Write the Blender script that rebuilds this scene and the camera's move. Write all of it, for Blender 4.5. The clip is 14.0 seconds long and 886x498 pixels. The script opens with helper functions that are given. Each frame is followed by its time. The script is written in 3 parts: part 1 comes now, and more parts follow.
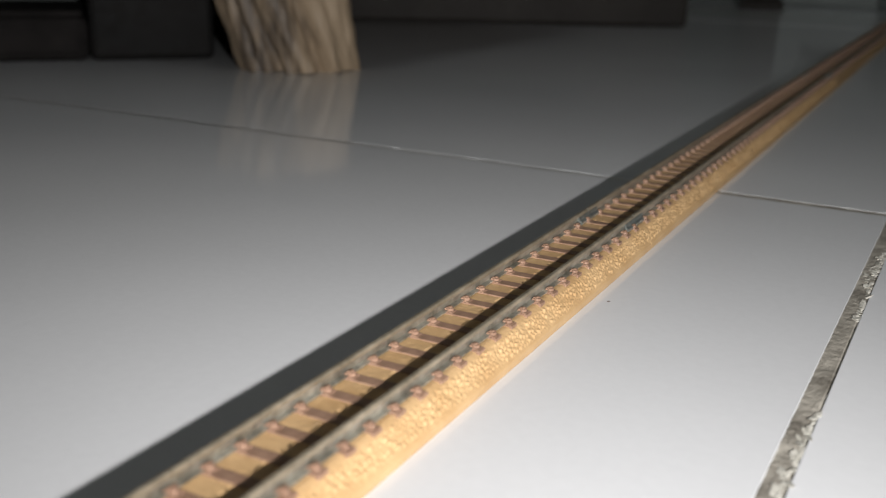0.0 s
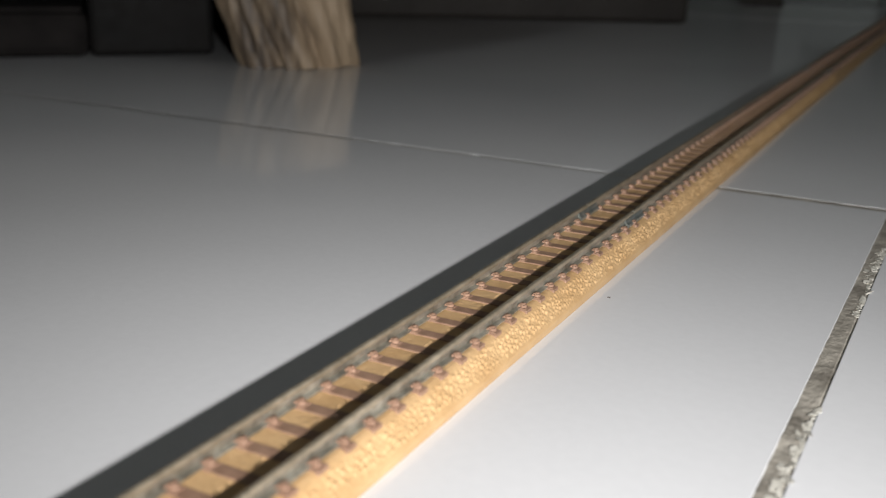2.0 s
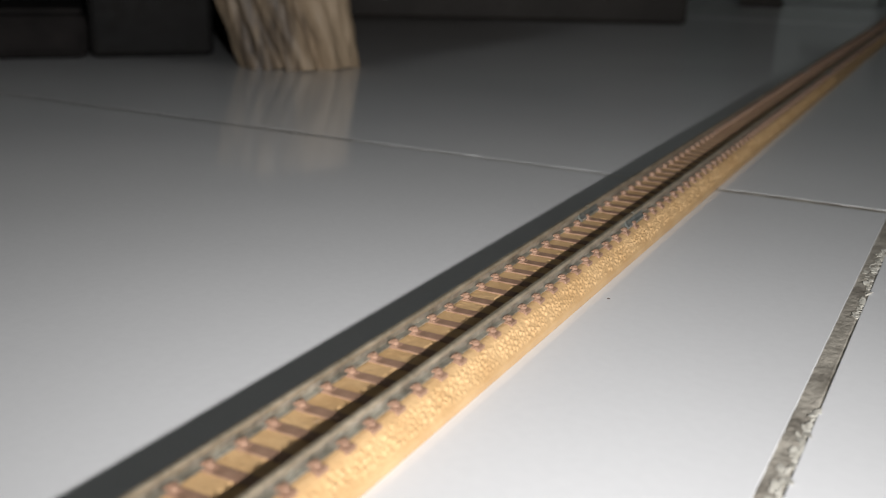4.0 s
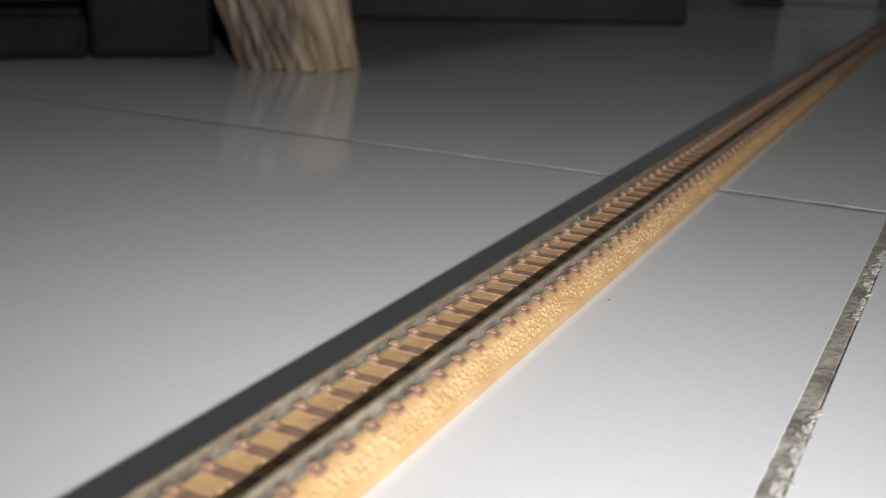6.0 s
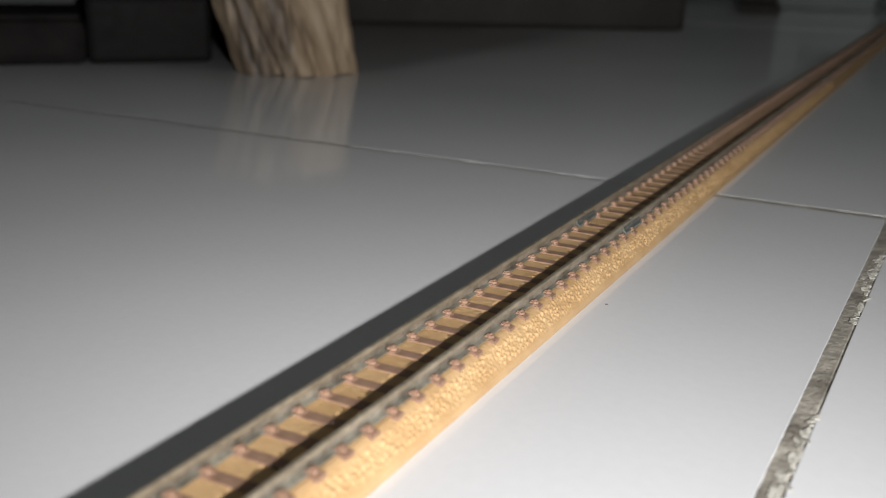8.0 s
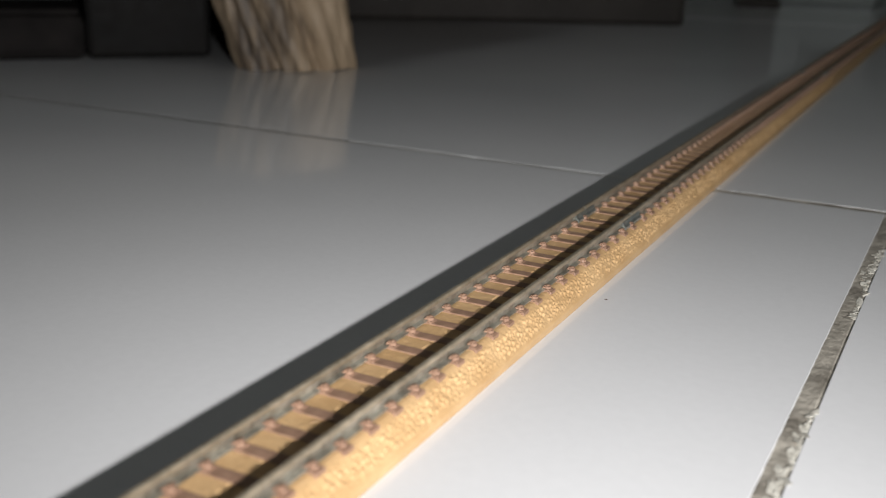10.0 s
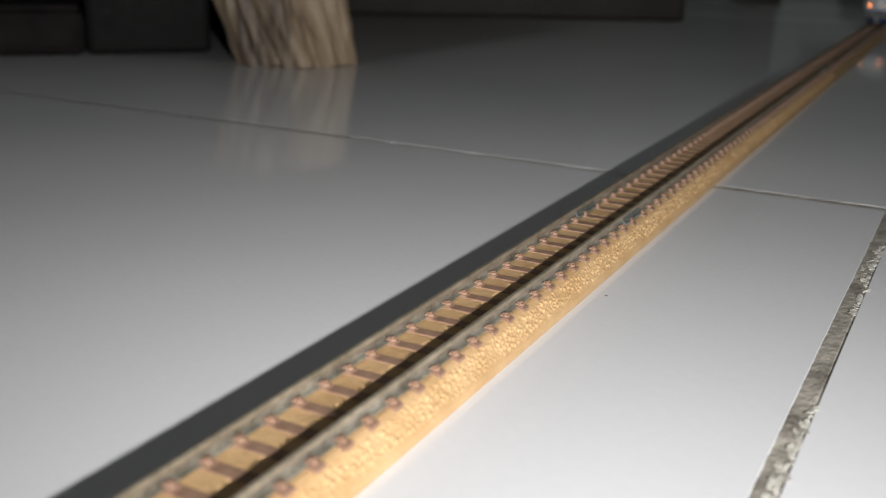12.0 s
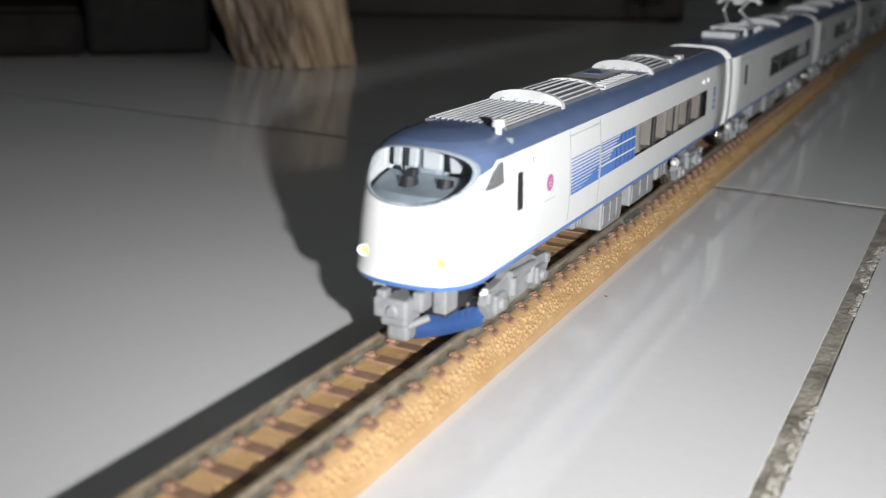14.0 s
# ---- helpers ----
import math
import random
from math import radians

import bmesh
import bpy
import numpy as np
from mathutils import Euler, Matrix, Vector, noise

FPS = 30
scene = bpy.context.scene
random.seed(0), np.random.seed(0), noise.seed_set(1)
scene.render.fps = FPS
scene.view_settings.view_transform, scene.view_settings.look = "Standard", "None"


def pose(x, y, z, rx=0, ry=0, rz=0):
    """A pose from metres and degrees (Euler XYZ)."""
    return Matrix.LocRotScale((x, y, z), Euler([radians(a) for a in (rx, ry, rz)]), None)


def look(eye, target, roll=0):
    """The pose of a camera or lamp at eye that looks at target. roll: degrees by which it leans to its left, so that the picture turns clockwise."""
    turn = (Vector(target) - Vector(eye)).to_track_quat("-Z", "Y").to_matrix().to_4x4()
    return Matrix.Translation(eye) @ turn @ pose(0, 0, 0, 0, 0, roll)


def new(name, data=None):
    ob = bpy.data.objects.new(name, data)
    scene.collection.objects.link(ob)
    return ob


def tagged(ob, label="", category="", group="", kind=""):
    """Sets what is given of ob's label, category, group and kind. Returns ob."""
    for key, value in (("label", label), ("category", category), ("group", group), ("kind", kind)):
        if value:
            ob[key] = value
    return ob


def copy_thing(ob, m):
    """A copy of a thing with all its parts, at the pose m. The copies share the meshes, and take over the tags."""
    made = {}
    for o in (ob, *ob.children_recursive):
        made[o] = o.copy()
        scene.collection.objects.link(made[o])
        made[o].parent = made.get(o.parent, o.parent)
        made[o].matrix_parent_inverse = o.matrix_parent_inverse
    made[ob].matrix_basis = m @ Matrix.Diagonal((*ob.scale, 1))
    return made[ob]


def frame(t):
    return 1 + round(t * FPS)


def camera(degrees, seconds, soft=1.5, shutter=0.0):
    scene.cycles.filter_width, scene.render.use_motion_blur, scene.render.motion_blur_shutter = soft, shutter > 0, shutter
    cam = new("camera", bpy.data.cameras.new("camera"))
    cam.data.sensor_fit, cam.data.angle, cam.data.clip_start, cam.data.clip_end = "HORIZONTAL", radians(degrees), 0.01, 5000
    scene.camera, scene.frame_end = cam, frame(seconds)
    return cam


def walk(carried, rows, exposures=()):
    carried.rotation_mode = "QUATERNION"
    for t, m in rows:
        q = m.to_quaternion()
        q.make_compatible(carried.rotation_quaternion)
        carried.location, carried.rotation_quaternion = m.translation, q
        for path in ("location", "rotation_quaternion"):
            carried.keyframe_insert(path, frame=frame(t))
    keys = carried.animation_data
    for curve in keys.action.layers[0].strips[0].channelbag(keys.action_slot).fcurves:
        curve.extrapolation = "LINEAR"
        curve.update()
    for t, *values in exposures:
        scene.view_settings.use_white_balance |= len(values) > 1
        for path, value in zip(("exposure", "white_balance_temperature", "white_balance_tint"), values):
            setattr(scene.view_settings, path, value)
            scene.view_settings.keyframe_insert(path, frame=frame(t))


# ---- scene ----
# All builders below work in millimetres; part() turns them into metres.
# ---- camera ----
cam = camera(48.25, 14.0, soft=1.2, shutter=0.05)
EYE = (0.0603, 0.0, 0.0579)
TURNS = [(0.0, 72.744, -1.18, 28.043), (0.5, 72.718, -1.17, 28.037), (1.0, 72.635, -1.17, 28.037), (1.5, 72.481, -1.17, 28.042),
         (2.0, 72.507, -1.17, 28.042), (2.5, 72.564, -1.17, 28.037), (3.0, 72.577, -1.16, 28.026), (5.5, 72.596, -1.16, 28.026),
         (6.0, 72.641, -1.17, 28.038), (6.5, 72.957, -1.17, 27.98), (7.0, 73.091, -1.17, 27.955), (7.5, 73.005, -1.16, 27.92),
         (8.0, 72.927, -1.17, 27.915), (10.5, 72.592, -1.17, 27.878), (11.0, 72.544, -1.17, 27.885), (11.5, 72.46, -1.16, 27.885),
         (12.0, 72.417, -1.17, 27.89), (12.5, 72.361, -1.15, 27.882), (13.0, 72.361, -1.15, 27.886), (13.5, 72.369, -1.15, 27.883),
         (14.0, 72.461, -1.13, 27.857)]
walk(cam, [(t, pose(*EYE, rx, ry, rz)) for t, rx, ry, rz in TURNS],
     exposures=[(0.0, 0.0), (13.0, 0.0), (13.5, 0.0), (13.8, -0.06), (14.0, -0.22)])
cam.data.dof.use_dof = True
cam.data.dof.focus_distance = 0.166
cam.data.dof.aperture_fstop = 26.0

# ---- light: a phone torch beside the lens, and the faint glow of the room at night ----
world = bpy.data.worlds.new("night_room")
scene.world = world
world.use_nodes = True
world.node_tree.nodes["Background"].inputs["Color"].default_value = (0.97, 1.0, 0.975, 1)
world.node_tree.nodes["Background"].inputs["Strength"].default_value = 0.26

torch_data = bpy.data.lights.new("phone_torch", "SPOT")
torch_data.shadow_soft_size = 0.0024
torch_data.spot_size = radians(132)
torch_data.spot_blend = 1.0
torch_data.energy = 4.65
torch_data.color = (1.0, 0.99, 0.985)
torch = new("phone_torch", torch_data)
torch.matrix_world = look((0.114, -0.020, 0.0615), (-0.25, 0.4722, 0.2800))


# ---- materials ----
def material(name):
    m = bpy.data.materials.new(name)
    m.use_nodes = True
    return m, m.node_tree, m.node_tree.nodes["Principled BSDF"]


def surface(name, dark, light, rough=0.5, scale=300.0, fine=3000.0, bump=0.0, bump_scale=3000.0, metal=0.0, coat=0.0, spread=0.12, spec=0.5, vary=0.0):
    """A mottled surface: two scales of noise between two colours, a grain in the gloss, and a fine relief."""
    m, tree, bsdf = material(name)
    link = tree.links.new
    at = tree.nodes.new("ShaderNodeTexCoord")
    big = tree.nodes.new("ShaderNodeTexNoise")
    big.inputs["Scale"].default_value, big.inputs["Detail"].default_value = scale, 4
    small = tree.nodes.new("ShaderNodeTexNoise")
    small.inputs["Scale"].default_value, small.inputs["Detail"].default_value = fine, 3
    for n in (big, small):
        link(at.outputs["Object"], n.inputs["Vector"])
    add = tree.nodes.new("ShaderNodeMath")
    add.operation = "MULTIPLY_ADD"
    add.inputs[1].default_value = 0.4
    link(small.outputs["Fac"], add.inputs[0])
    link(big.outputs["Fac"], add.inputs[2])
    last = add.outputs[0]
    if vary:
        info = tree.nodes.new("ShaderNodeObjectInfo")
        more = tree.nodes.new("ShaderNodeMath")
        more.operation = "MULTIPLY_ADD"
        more.inputs[1].default_value = vary
        link(info.outputs["Random"], more.inputs[0])
        link(last, more.inputs[2])
        last = more.outputs[0]
    ramp = tree.nodes.new("ShaderNodeValToRGB")
    ramp.color_ramp.elements[0].position, ramp.color_ramp.elements[0].color = 0.45, (*dark, 1)
    ramp.color_ramp.elements[1].position, ramp.color_ramp.elements[1].color = 0.95, (*light, 1)
    link(last, ramp.inputs["Fac"])
    link(ramp.outputs["Color"], bsdf.inputs["Base Color"])
    gloss = tree.nodes.new("ShaderNodeMapRange")
    gloss.inputs["To Min"].default_value, gloss.inputs["To Max"].default_value = max(rough - spread, 0.02), min(rough + spread, 1)
    link(small.outputs["Fac"], gloss.inputs["Value"])
    link(gloss.outputs["Result"], bsdf.inputs["Roughness"])
    bsdf.inputs["Metallic"].default_value = metal
    bsdf.inputs["Coat Weight"].default_value = coat
    bsdf.inputs["Specular IOR Level"].default_value = spec
    if bump:
        rel = tree.nodes.new("ShaderNodeTexNoise")
        rel.inputs["Scale"].default_value, rel.inputs["Detail"].default_value = bump_scale, 4
        link(at.outputs["Object"], rel.inputs["Vector"])
        b = tree.nodes.new("ShaderNodeBump")
        b.inputs["Strength"].default_value, b.inputs["Distance"].default_value = 1.0, bump
        link(rel.outputs["Fac"], b.inputs["Height"])
        link(b.outputs["Normal"], bsdf.inputs["Normal"])
    return m


def clear(name, tint=(0.9, 0.95, 0.97), gloss=0.1):
    m, tree, bsdf = material(name)
    tree.nodes.remove(bsdf)
    out = tree.nodes["Material Output"]
    see, shine, mix = (tree.nodes.new("ShaderNode" + k) for k in ("BsdfTransparent", "BsdfGlossy", "MixShader"))
    see.inputs["Color"].default_value = (*tint, 1)
    shine.inputs["Roughness"].default_value = 0.04
    fres = tree.nodes.new("ShaderNodeLayerWeight")
    fres.inputs["Blend"].default_value = 0.25
    amount = tree.nodes.new("ShaderNodeMapRange")
    amount.inputs["To Min"].default_value, amount.inputs["To Max"].default_value = 0.04, 0.35 + gloss
    tree.links.new(fres.outputs["Facing"], amount.inputs["Value"])
    tree.links.new(amount.outputs["Result"], mix.inputs["Fac"])
    tree.links.new(see.outputs[0], mix.inputs[1])
    tree.links.new(shine.outputs[0], mix.inputs[2])
    tree.links.new(mix.outputs[0], out.inputs["Surface"])
    return m


def glow(name, colour, strength):
    m, tree, bsdf = material(name)
    bsdf.inputs["Base Color"].default_value = (*colour, 1)
    bsdf.inputs["Emission Color"].default_value = (*colour, 1)
    bsdf.inputs["Emission Strength"].default_value = strength
    bsdf.inputs["Roughness"].default_value = 0.2
    return m


TILE = surface("glazed_white_tile", (0.70, 0.70, 0.71), (0.76, 0.76, 0.77), rough=0.08, scale=9, fine=600, bump=0.00005, bump_scale=30, spread=0.025, vary=0.05, spec=0.36)
PALEGROUT = surface("light_grout", (0.33, 0.325, 0.31), (0.56, 0.55, 0.53), rough=0.35, scale=60, fine=700)
GROUT = surface("worn_grey_grout", (0.12, 0.105, 0.085), (0.50, 0.46, 0.395), rough=0.55, scale=120, fine=900, bump=0.0002, bump_scale=900)
# grey that stands in for the floor's reflection hiding the joint
VEILED_GROUT = surface("reflection_veiled_grout", (0.20, 0.20, 0.19), (0.33, 0.325, 0.31), rough=0.3, scale=60, fine=700)
FLAKE = surface("pale_grout_flakes", (0.36, 0.34, 0.29), (0.62, 0.60, 0.54), rough=0.4, scale=400, fine=2500)
BALLAST = surface("ochre_plastic_ballast", (0.43, 0.262, 0.12), (0.565, 0.378, 0.197), rough=0.42, scale=120, fine=1800, bump=0.00005, bump_scale=2200, spec=0.5)
SLEEPER = surface("brown_plastic_sleeper", (0.165, 0.093, 0.06), (0.29, 0.178, 0.122), rough=0.45, scale=500, fine=3000, bump=0.00005, bump_scale=5000, vary=0.15)
RAIL = surface("tarnished_nickel_rail", (0.16, 0.145, 0.115), (0.52, 0.495, 0.42), rough=0.36, scale=260, fine=1100, metal=0.7, bump=0.00004, bump_scale=2500)
RAILHEAD = surface("brown_tarnished_rail_head", (0.20, 0.165, 0.115), (0.48, 0.41, 0.31), rough=0.42, scale=160, fine=1500, metal=0.55, bump=0.00003, bump_scale=2500)
JOINER = surface("dark_steel_rail_joiner", (0.16, 0.175, 0.165), (0.48, 0.52, 0.50), rough=0.35, scale=400, fine=2500, metal=0.8)


def streaked(name, dark, light, rough):
    """Weathered wood: streaks along its length, in broad bands and in fine grain."""
    m = surface(name, dark, light, rough=rough, scale=55, fine=420, bump=0.0015, bump_scale=260)
    tree = m.node_tree
    at = next(n for n in tree.nodes if n.type == "TEX_COORD")
    stretch = tree.nodes.new("ShaderNodeMapping")
    stretch.inputs["Scale"].default_value = (1.0, 1.0, 0.09)
    stretch.inputs["Rotation"].default_value = (radians(6), radians(-10), 0)
    tree.links.new(at.outputs["Object"], stretch.inputs["Vector"])
    for n in tree.nodes:
        if n.type == "TEX_NOISE":
            tree.links.new(stretch.outputs["Vector"], n.inputs["Vector"])
    ramp = next(n for n in tree.nodes if n.type == "VALTORGB").color_ramp
    ramp.elements[0].position, ramp.elements[1].position = 0.56, 0.84
    return m


WOOD = streaked("gnarled_brown_wood", (0.065, 0.048, 0.035), (0.36, 0.27, 0.18), 0.55)
WALL = surface("pale_grey_painted_wall", (0.30, 0.33, 0.32), (0.38, 0.41, 0.40), rough=0.7, scale=4, fine=120, bump=0.0006, bump_scale=150)
# near black: deep shade put into the base colour
SHADE_BLACK = surface("near_black_shade", (0.004, 0.004, 0.004), (0.012, 0.010, 0.009), rough=0.7, spec=0.2, scale=20, fine=200, bump=0.0003, bump_scale=90)
BROWNWOOD = surface("brown_black_wood", (0.025, 0.021, 0.018), (0.05, 0.042, 0.036), rough=0.6, scale=20, fine=200, spec=0.3, bump=0.0003, bump_scale=90)
BOARD = surface("dull_grey_board", (0.055, 0.062, 0.058), (0.085, 0.092, 0.088), rough=0.7, scale=12, fine=150)
NAVY = surface("dark_blue_print", (0.02, 0.06, 0.24), (0.03, 0.08, 0.30), rough=0.4, scale=200, fine=2500)
# very dark brown that stands in for shade on the far-left floor
SHADE_BROWN = surface("dark_brown_shade", (0.009, 0.008, 0.008), (0.022, 0.019, 0.018), rough=0.85, scale=60, fine=900, spec=0.15, bump=0.0002, bump_scale=1500)
WHITE = surface("white_train_paint", (0.68, 0.69, 0.695), (0.73, 0.74, 0.745), rough=0.32, scale=120, fine=2500, bump=0.00001, bump_scale=4000, coat=0.15)
BLUEROOF = surface("slate_blue_train_paint", (0.075, 0.112, 0.21), (0.105, 0.147, 0.26), rough=0.38, scale=150, fine=2500)
BLUE = surface("bright_blue_train_paint", (0.075, 0.175, 0.48), (0.10, 0.225, 0.57), rough=0.4, scale=200, fine=2500)
ROOFGREY = surface("light_grey_roof_plastic", (0.42, 0.43, 0.44), (0.55, 0.56, 0.57), rough=0.5, scale=250, fine=2500, bump=0.00003)
ROOFDARK = surface("dark_grey_roof_plastic", (0.10, 0.11, 0.13), (0.16, 0.17, 0.19), rough=0.55, scale=250, fine=2500)
FRAMEGREY = surface("grey_underframe_plastic", (0.185, 0.193, 0.202), (0.302, 0.311, 0.319), rough=0.5, scale=400, fine=3000, bump=0.00004)
BLACK = surface("black_plastic", (0.012, 0.012, 0.014), (0.03, 0.03, 0.034), rough=0.45, scale=400, fine=3000)
STEEL = surface("bright_wheel_steel", (0.45, 0.44, 0.42), (0.65, 0.64, 0.62), rough=0.25, scale=500, fine=3000, metal=1.0)
DASH = surface("grey_blue_cab_plastic", (0.19, 0.225, 0.26), (0.28, 0.315, 0.35), rough=0.5, scale=300, fine=2500)
SEAT = surface("beige_seat_plastic", (0.30, 0.27, 0.235), (0.42, 0.38, 0.34), rough=0.6, scale=300, fine=2500)
PINK = surface("pink_emblem_print", (0.42, 0.10, 0.28), (0.52, 0.16, 0.36), rough=0.4, scale=900, fine=4000)
SPECK = surface("dark_dirt_speck", (0.05, 0.035, 0.03), (0.12, 0.08, 0.07), rough=0.8, scale=900, fine=4000)
PANEGREY = surface("dark_window_pane", (0.10, 0.105, 0.11), (0.17, 0.175, 0.18), rough=0.12, scale=200, fine=1500, coat=0.5)
PALEPANEL = surface("pale_cab_plastic", (0.36, 0.375, 0.385), (0.46, 0.475, 0.485), rough=0.5, scale=300, fine=2500)
GLASS = clear("clear_window_glass")
SMOKED = clear("smoked_window_glass", (0.86, 0.86, 0.86), 0.1)
HEADLIGHT = glow("warm_headlight", (1.0, 0.27, 0.06), 5.5)


# ---- builders ----
def finish(bm, mat, name, smooth=False):
    me = bpy.data.meshes.new(name)
    for v in bm.verts:
        v.co *= 0.001
    if smooth:
        for f in bm.faces:
            f.smooth = True
    bm.to_mesh(me)
    bm.free()
    me.materials.append(mat)
    return me


def part(name, bm, mat, parent=None, label="", smooth=False):
    """One mesh object from a bmesh in millimetres, under a thing or a part."""
    ob = new(name, finish(bm, mat, name, smooth))
    ob.parent = parent
    if label:
        tagged(ob, label)
    return ob


def empty(name, m, label, category, group="", kind=""):
    ob = new(name)
    ob.empty_display_size = 0.01
    ob.matrix_basis = m
    return tagged(ob, label, category, group, kind)


def box(bm, cx, cy, cz, sx, sy, sz, bevel=0.0, turn=None):
    made = bmesh.ops.create_cube(bm, size=1)["verts"]
    bmesh.ops.scale(bm, vec=(sx, sy, sz), verts=made)
    if bevel:
        edges = list({e for v in made for e in v.link_edges})
        made = list({v for f in bmesh.ops.bevel(bm, geom=edges, offset=bevel, segments=2, affect="EDGES", profile=0.5)["faces"] for v in f.verts} | {v for v in made if v.is_valid})
    if turn:
        bmesh.ops.rotate(bm, cent=(0, 0, 0), matrix=turn, verts=made)
    bmesh.ops.translate(bm, vec=(cx, cy, cz), verts=made)
    return made


def rod(bm, a, b, r1, r2=None, n=12):
    """A round bar from a to b."""
    a, b = Vector(a), Vector(b)
    made = bmesh.ops.create_cone(bm, cap_ends=True, segments=n, radius1=r1, radius2=r1 if r2 is None else r2, depth=(b - a).length)["verts"]
    bmesh.ops.transform(bm, matrix=Matrix.Translation((a + b) / 2) @ (b - a).to_track_quat("Z", "Y").to_matrix().to_4x4(), verts=made)
    return made


def sweep(bm, ring, y0, y1, steps=1, close=True, caps=True):
    """A cross-section of (x, z) drawn along y."""
    rows = [[bm.verts.new((x, y0 + (y1 - y0) * k / steps, z)) for x, z in ring] for k in range(steps + 1)]
    n = len(ring)
    for a, b in zip(rows, rows[1:]):
        for i in range(n if close else n - 1):
            bm.faces.new((a[i], b[i], b[(i + 1) % n], a[(i + 1) % n]))
    if caps and close:
        bm.faces.new(rows[0])
        bm.faces.new(rows[-1][::-1])
    return rows


def solid(bm):
    bmesh.ops.recalc_face_normals(bm, faces=bm.faces)
    return bm


# ---- floor: 600 mm glazed tiles with open, crumbling joints ----
TURN = -0.93
CORNER = (50.2, 242.4)
PITCH, GAP = 600.0, 2.9
floor = empty("floor", pose(CORNER[0] / 1000, CORNER[1] / 1000, 0, 0, 0, TURN), "white glazed ceramic tile floor with worn grey joints", "floor", kind="structure")


def build_floor():
    bm = bmesh.new()
    box(bm, 300, 600, -14, 4200, 4800, 12)
    part("screed", bm, GROUT, floor)
    bm = bmesh.new()
    side = PITCH - GAP
    rings = []
    for inset, z in ((0.0, -8.0), (0.0, -0.16), (0.04, -0.04), (0.15, 0.0)):
        h = side / 2 - inset
        rings.append([bm.verts.new((x, y, z)) for x, y in ((-h, -h), (h, -h), (h, h), (-h, h))])
    for a, b in zip(rings, rings[1:]):
        for i in range(4):
            bm.faces.new((a[i], a[(i + 1) % 4], b[(i + 1) % 4], b[i]))
    bm.faces.new(rings[-1])
    tile = finish(bm, TILE, "tile")
    for i in range(-3, 4):
        for j in range(-3, 5):
            ob = new("tile", tile)
            ob.parent = floor
            ob.location = ((i + 0.5) * 0.6, (j + 0.5) * 0.6, 0)


def grout(x0, x1, length, along, across, seed, lift, rough, mat):
    """A rough strip of joint filler, fine enough to crumble near the camera."""
    bm = bmesh.new()
    nx = 12
    ny = int(length / 0.3)
    rows = []
    for j in range(ny + 1):
        y = along + length * j / ny
        row = []
        for i in range(nx + 1):
            u = i / nx
            p = Vector(((x0 + (x1 - x0) * u), y, seed))
            p.y *= 0.6
            z = lift - 0.5 + rough * (0.75 * noise.noise(p * 0.5) + 0.45 * abs(noise.noise(p * 1.1)) + 0.15 * noise.noise(p * 3.1))
            z -= 0.8 * rough * max(0.0, noise.noise(p * 0.18 + Vector((7, 3, 1))))
            z = min(z, -0.06)
            if not across and u > 0.9:
                z -= 0.22
            c = x0 + (x1 - x0) * u
            row.append(bm.verts.new((c, y, z) if not across else (y, c, z)))
        rows.append(row)
    for a, b in zip(rows, rows[1:]):
        for i in range(nx):
            bm.faces.new((a[i], a[i + 1], b[i + 1], b[i]))
    bmesh.ops.recalc_face_normals(bm, faces=bm.faces)
    part("grout", bm, mat, floor)


build_floor()
grout(-1.5, 1.5, 300, -262, False, 2.0, 0.40, 0.20, GROUT)


def grout_flakes():
    """Pale broken flakes of filler, in clusters along one edge of the long joint."""
    rnd = random.Random(12)
    bm = bmesh.new()
    y = -262.0
    while y < 30:
        y += rnd.uniform(0.3, 1.0)
        thick = noise.noise(Vector((y * 0.075, 3.3, 1.7)))
        if thick < 0.02 + rnd.uniform(-0.12, 0.12):
            continue
        c = Vector((rnd.uniform(0.95, 1.15) - rnd.random() ** 2 * 3.2 * max(0.0, thick), y, -0.12))
        made = bmesh.ops.create_icosphere(bm, subdivisions=2, radius=1.0)["verts"]
        sx, sy, sz = rnd.uniform(0.15, 0.75), rnd.uniform(0.35, 1.7), rnd.uniform(0.07, 0.22)
        turn = Matrix.Rotation(rnd.uniform(-0.7, 0.7), 3, "Z") @ Matrix.Rotation(rnd.uniform(-0.3, 0.3), 3, "X")
        for v in made:
            k = rnd.uniform(0.75, 1.1)
            v.co = c + turn @ Vector((v.co.x * sx * k, v.co.y * sy * k, v.co.z * sz * k))
    part("grout_flakes", bm, FLAKE, floor)


grout_flakes()
grout(-1.5, 1.5, 105, -45, True, 11.0, 0.44, 0.16, GROUT)
grout(-1.5, 1.5, 105, -150, True, 8.0, 0.43, 0.14, PALEGROUT)
grout(-1.5, 1.5, 450, -600, True, 5.0, 0.46, 0.03, VEILED_GROUT)

bm = bmesh.new()
bmesh.ops.create_icosphere(bm, subdivisions=2, radius=0.25)
for v in bm.verts:
    v.co = Vector((v.co.x * 1.3, v.co.y * 0.8, max(v.co.z, 0) * 0.5)) * (1 + 0.35 * noise.noise(v.co * 4))
crumb = part("dirt_crumb", bm, SPECK)
tagged(crumb, "tiny dark dirt crumb on the white tile", "dirt")

bm = bmesh.new()
for k in range(14):
    a, b = ((-1.0 + 0.42 * j, 0.9 * math.sin(j * 0.35) + 0.12 * j, 5.0 + 0.8 * math.sin(j * 0.24)) for j in (k, k + 1))
    rod(bm, a, b, 0.022, n=6)
bmesh.ops.remove_doubles(bm, verts=bm.verts, dist=0.03)
fibre = part("hair_fibre", bm, SLEEPER)
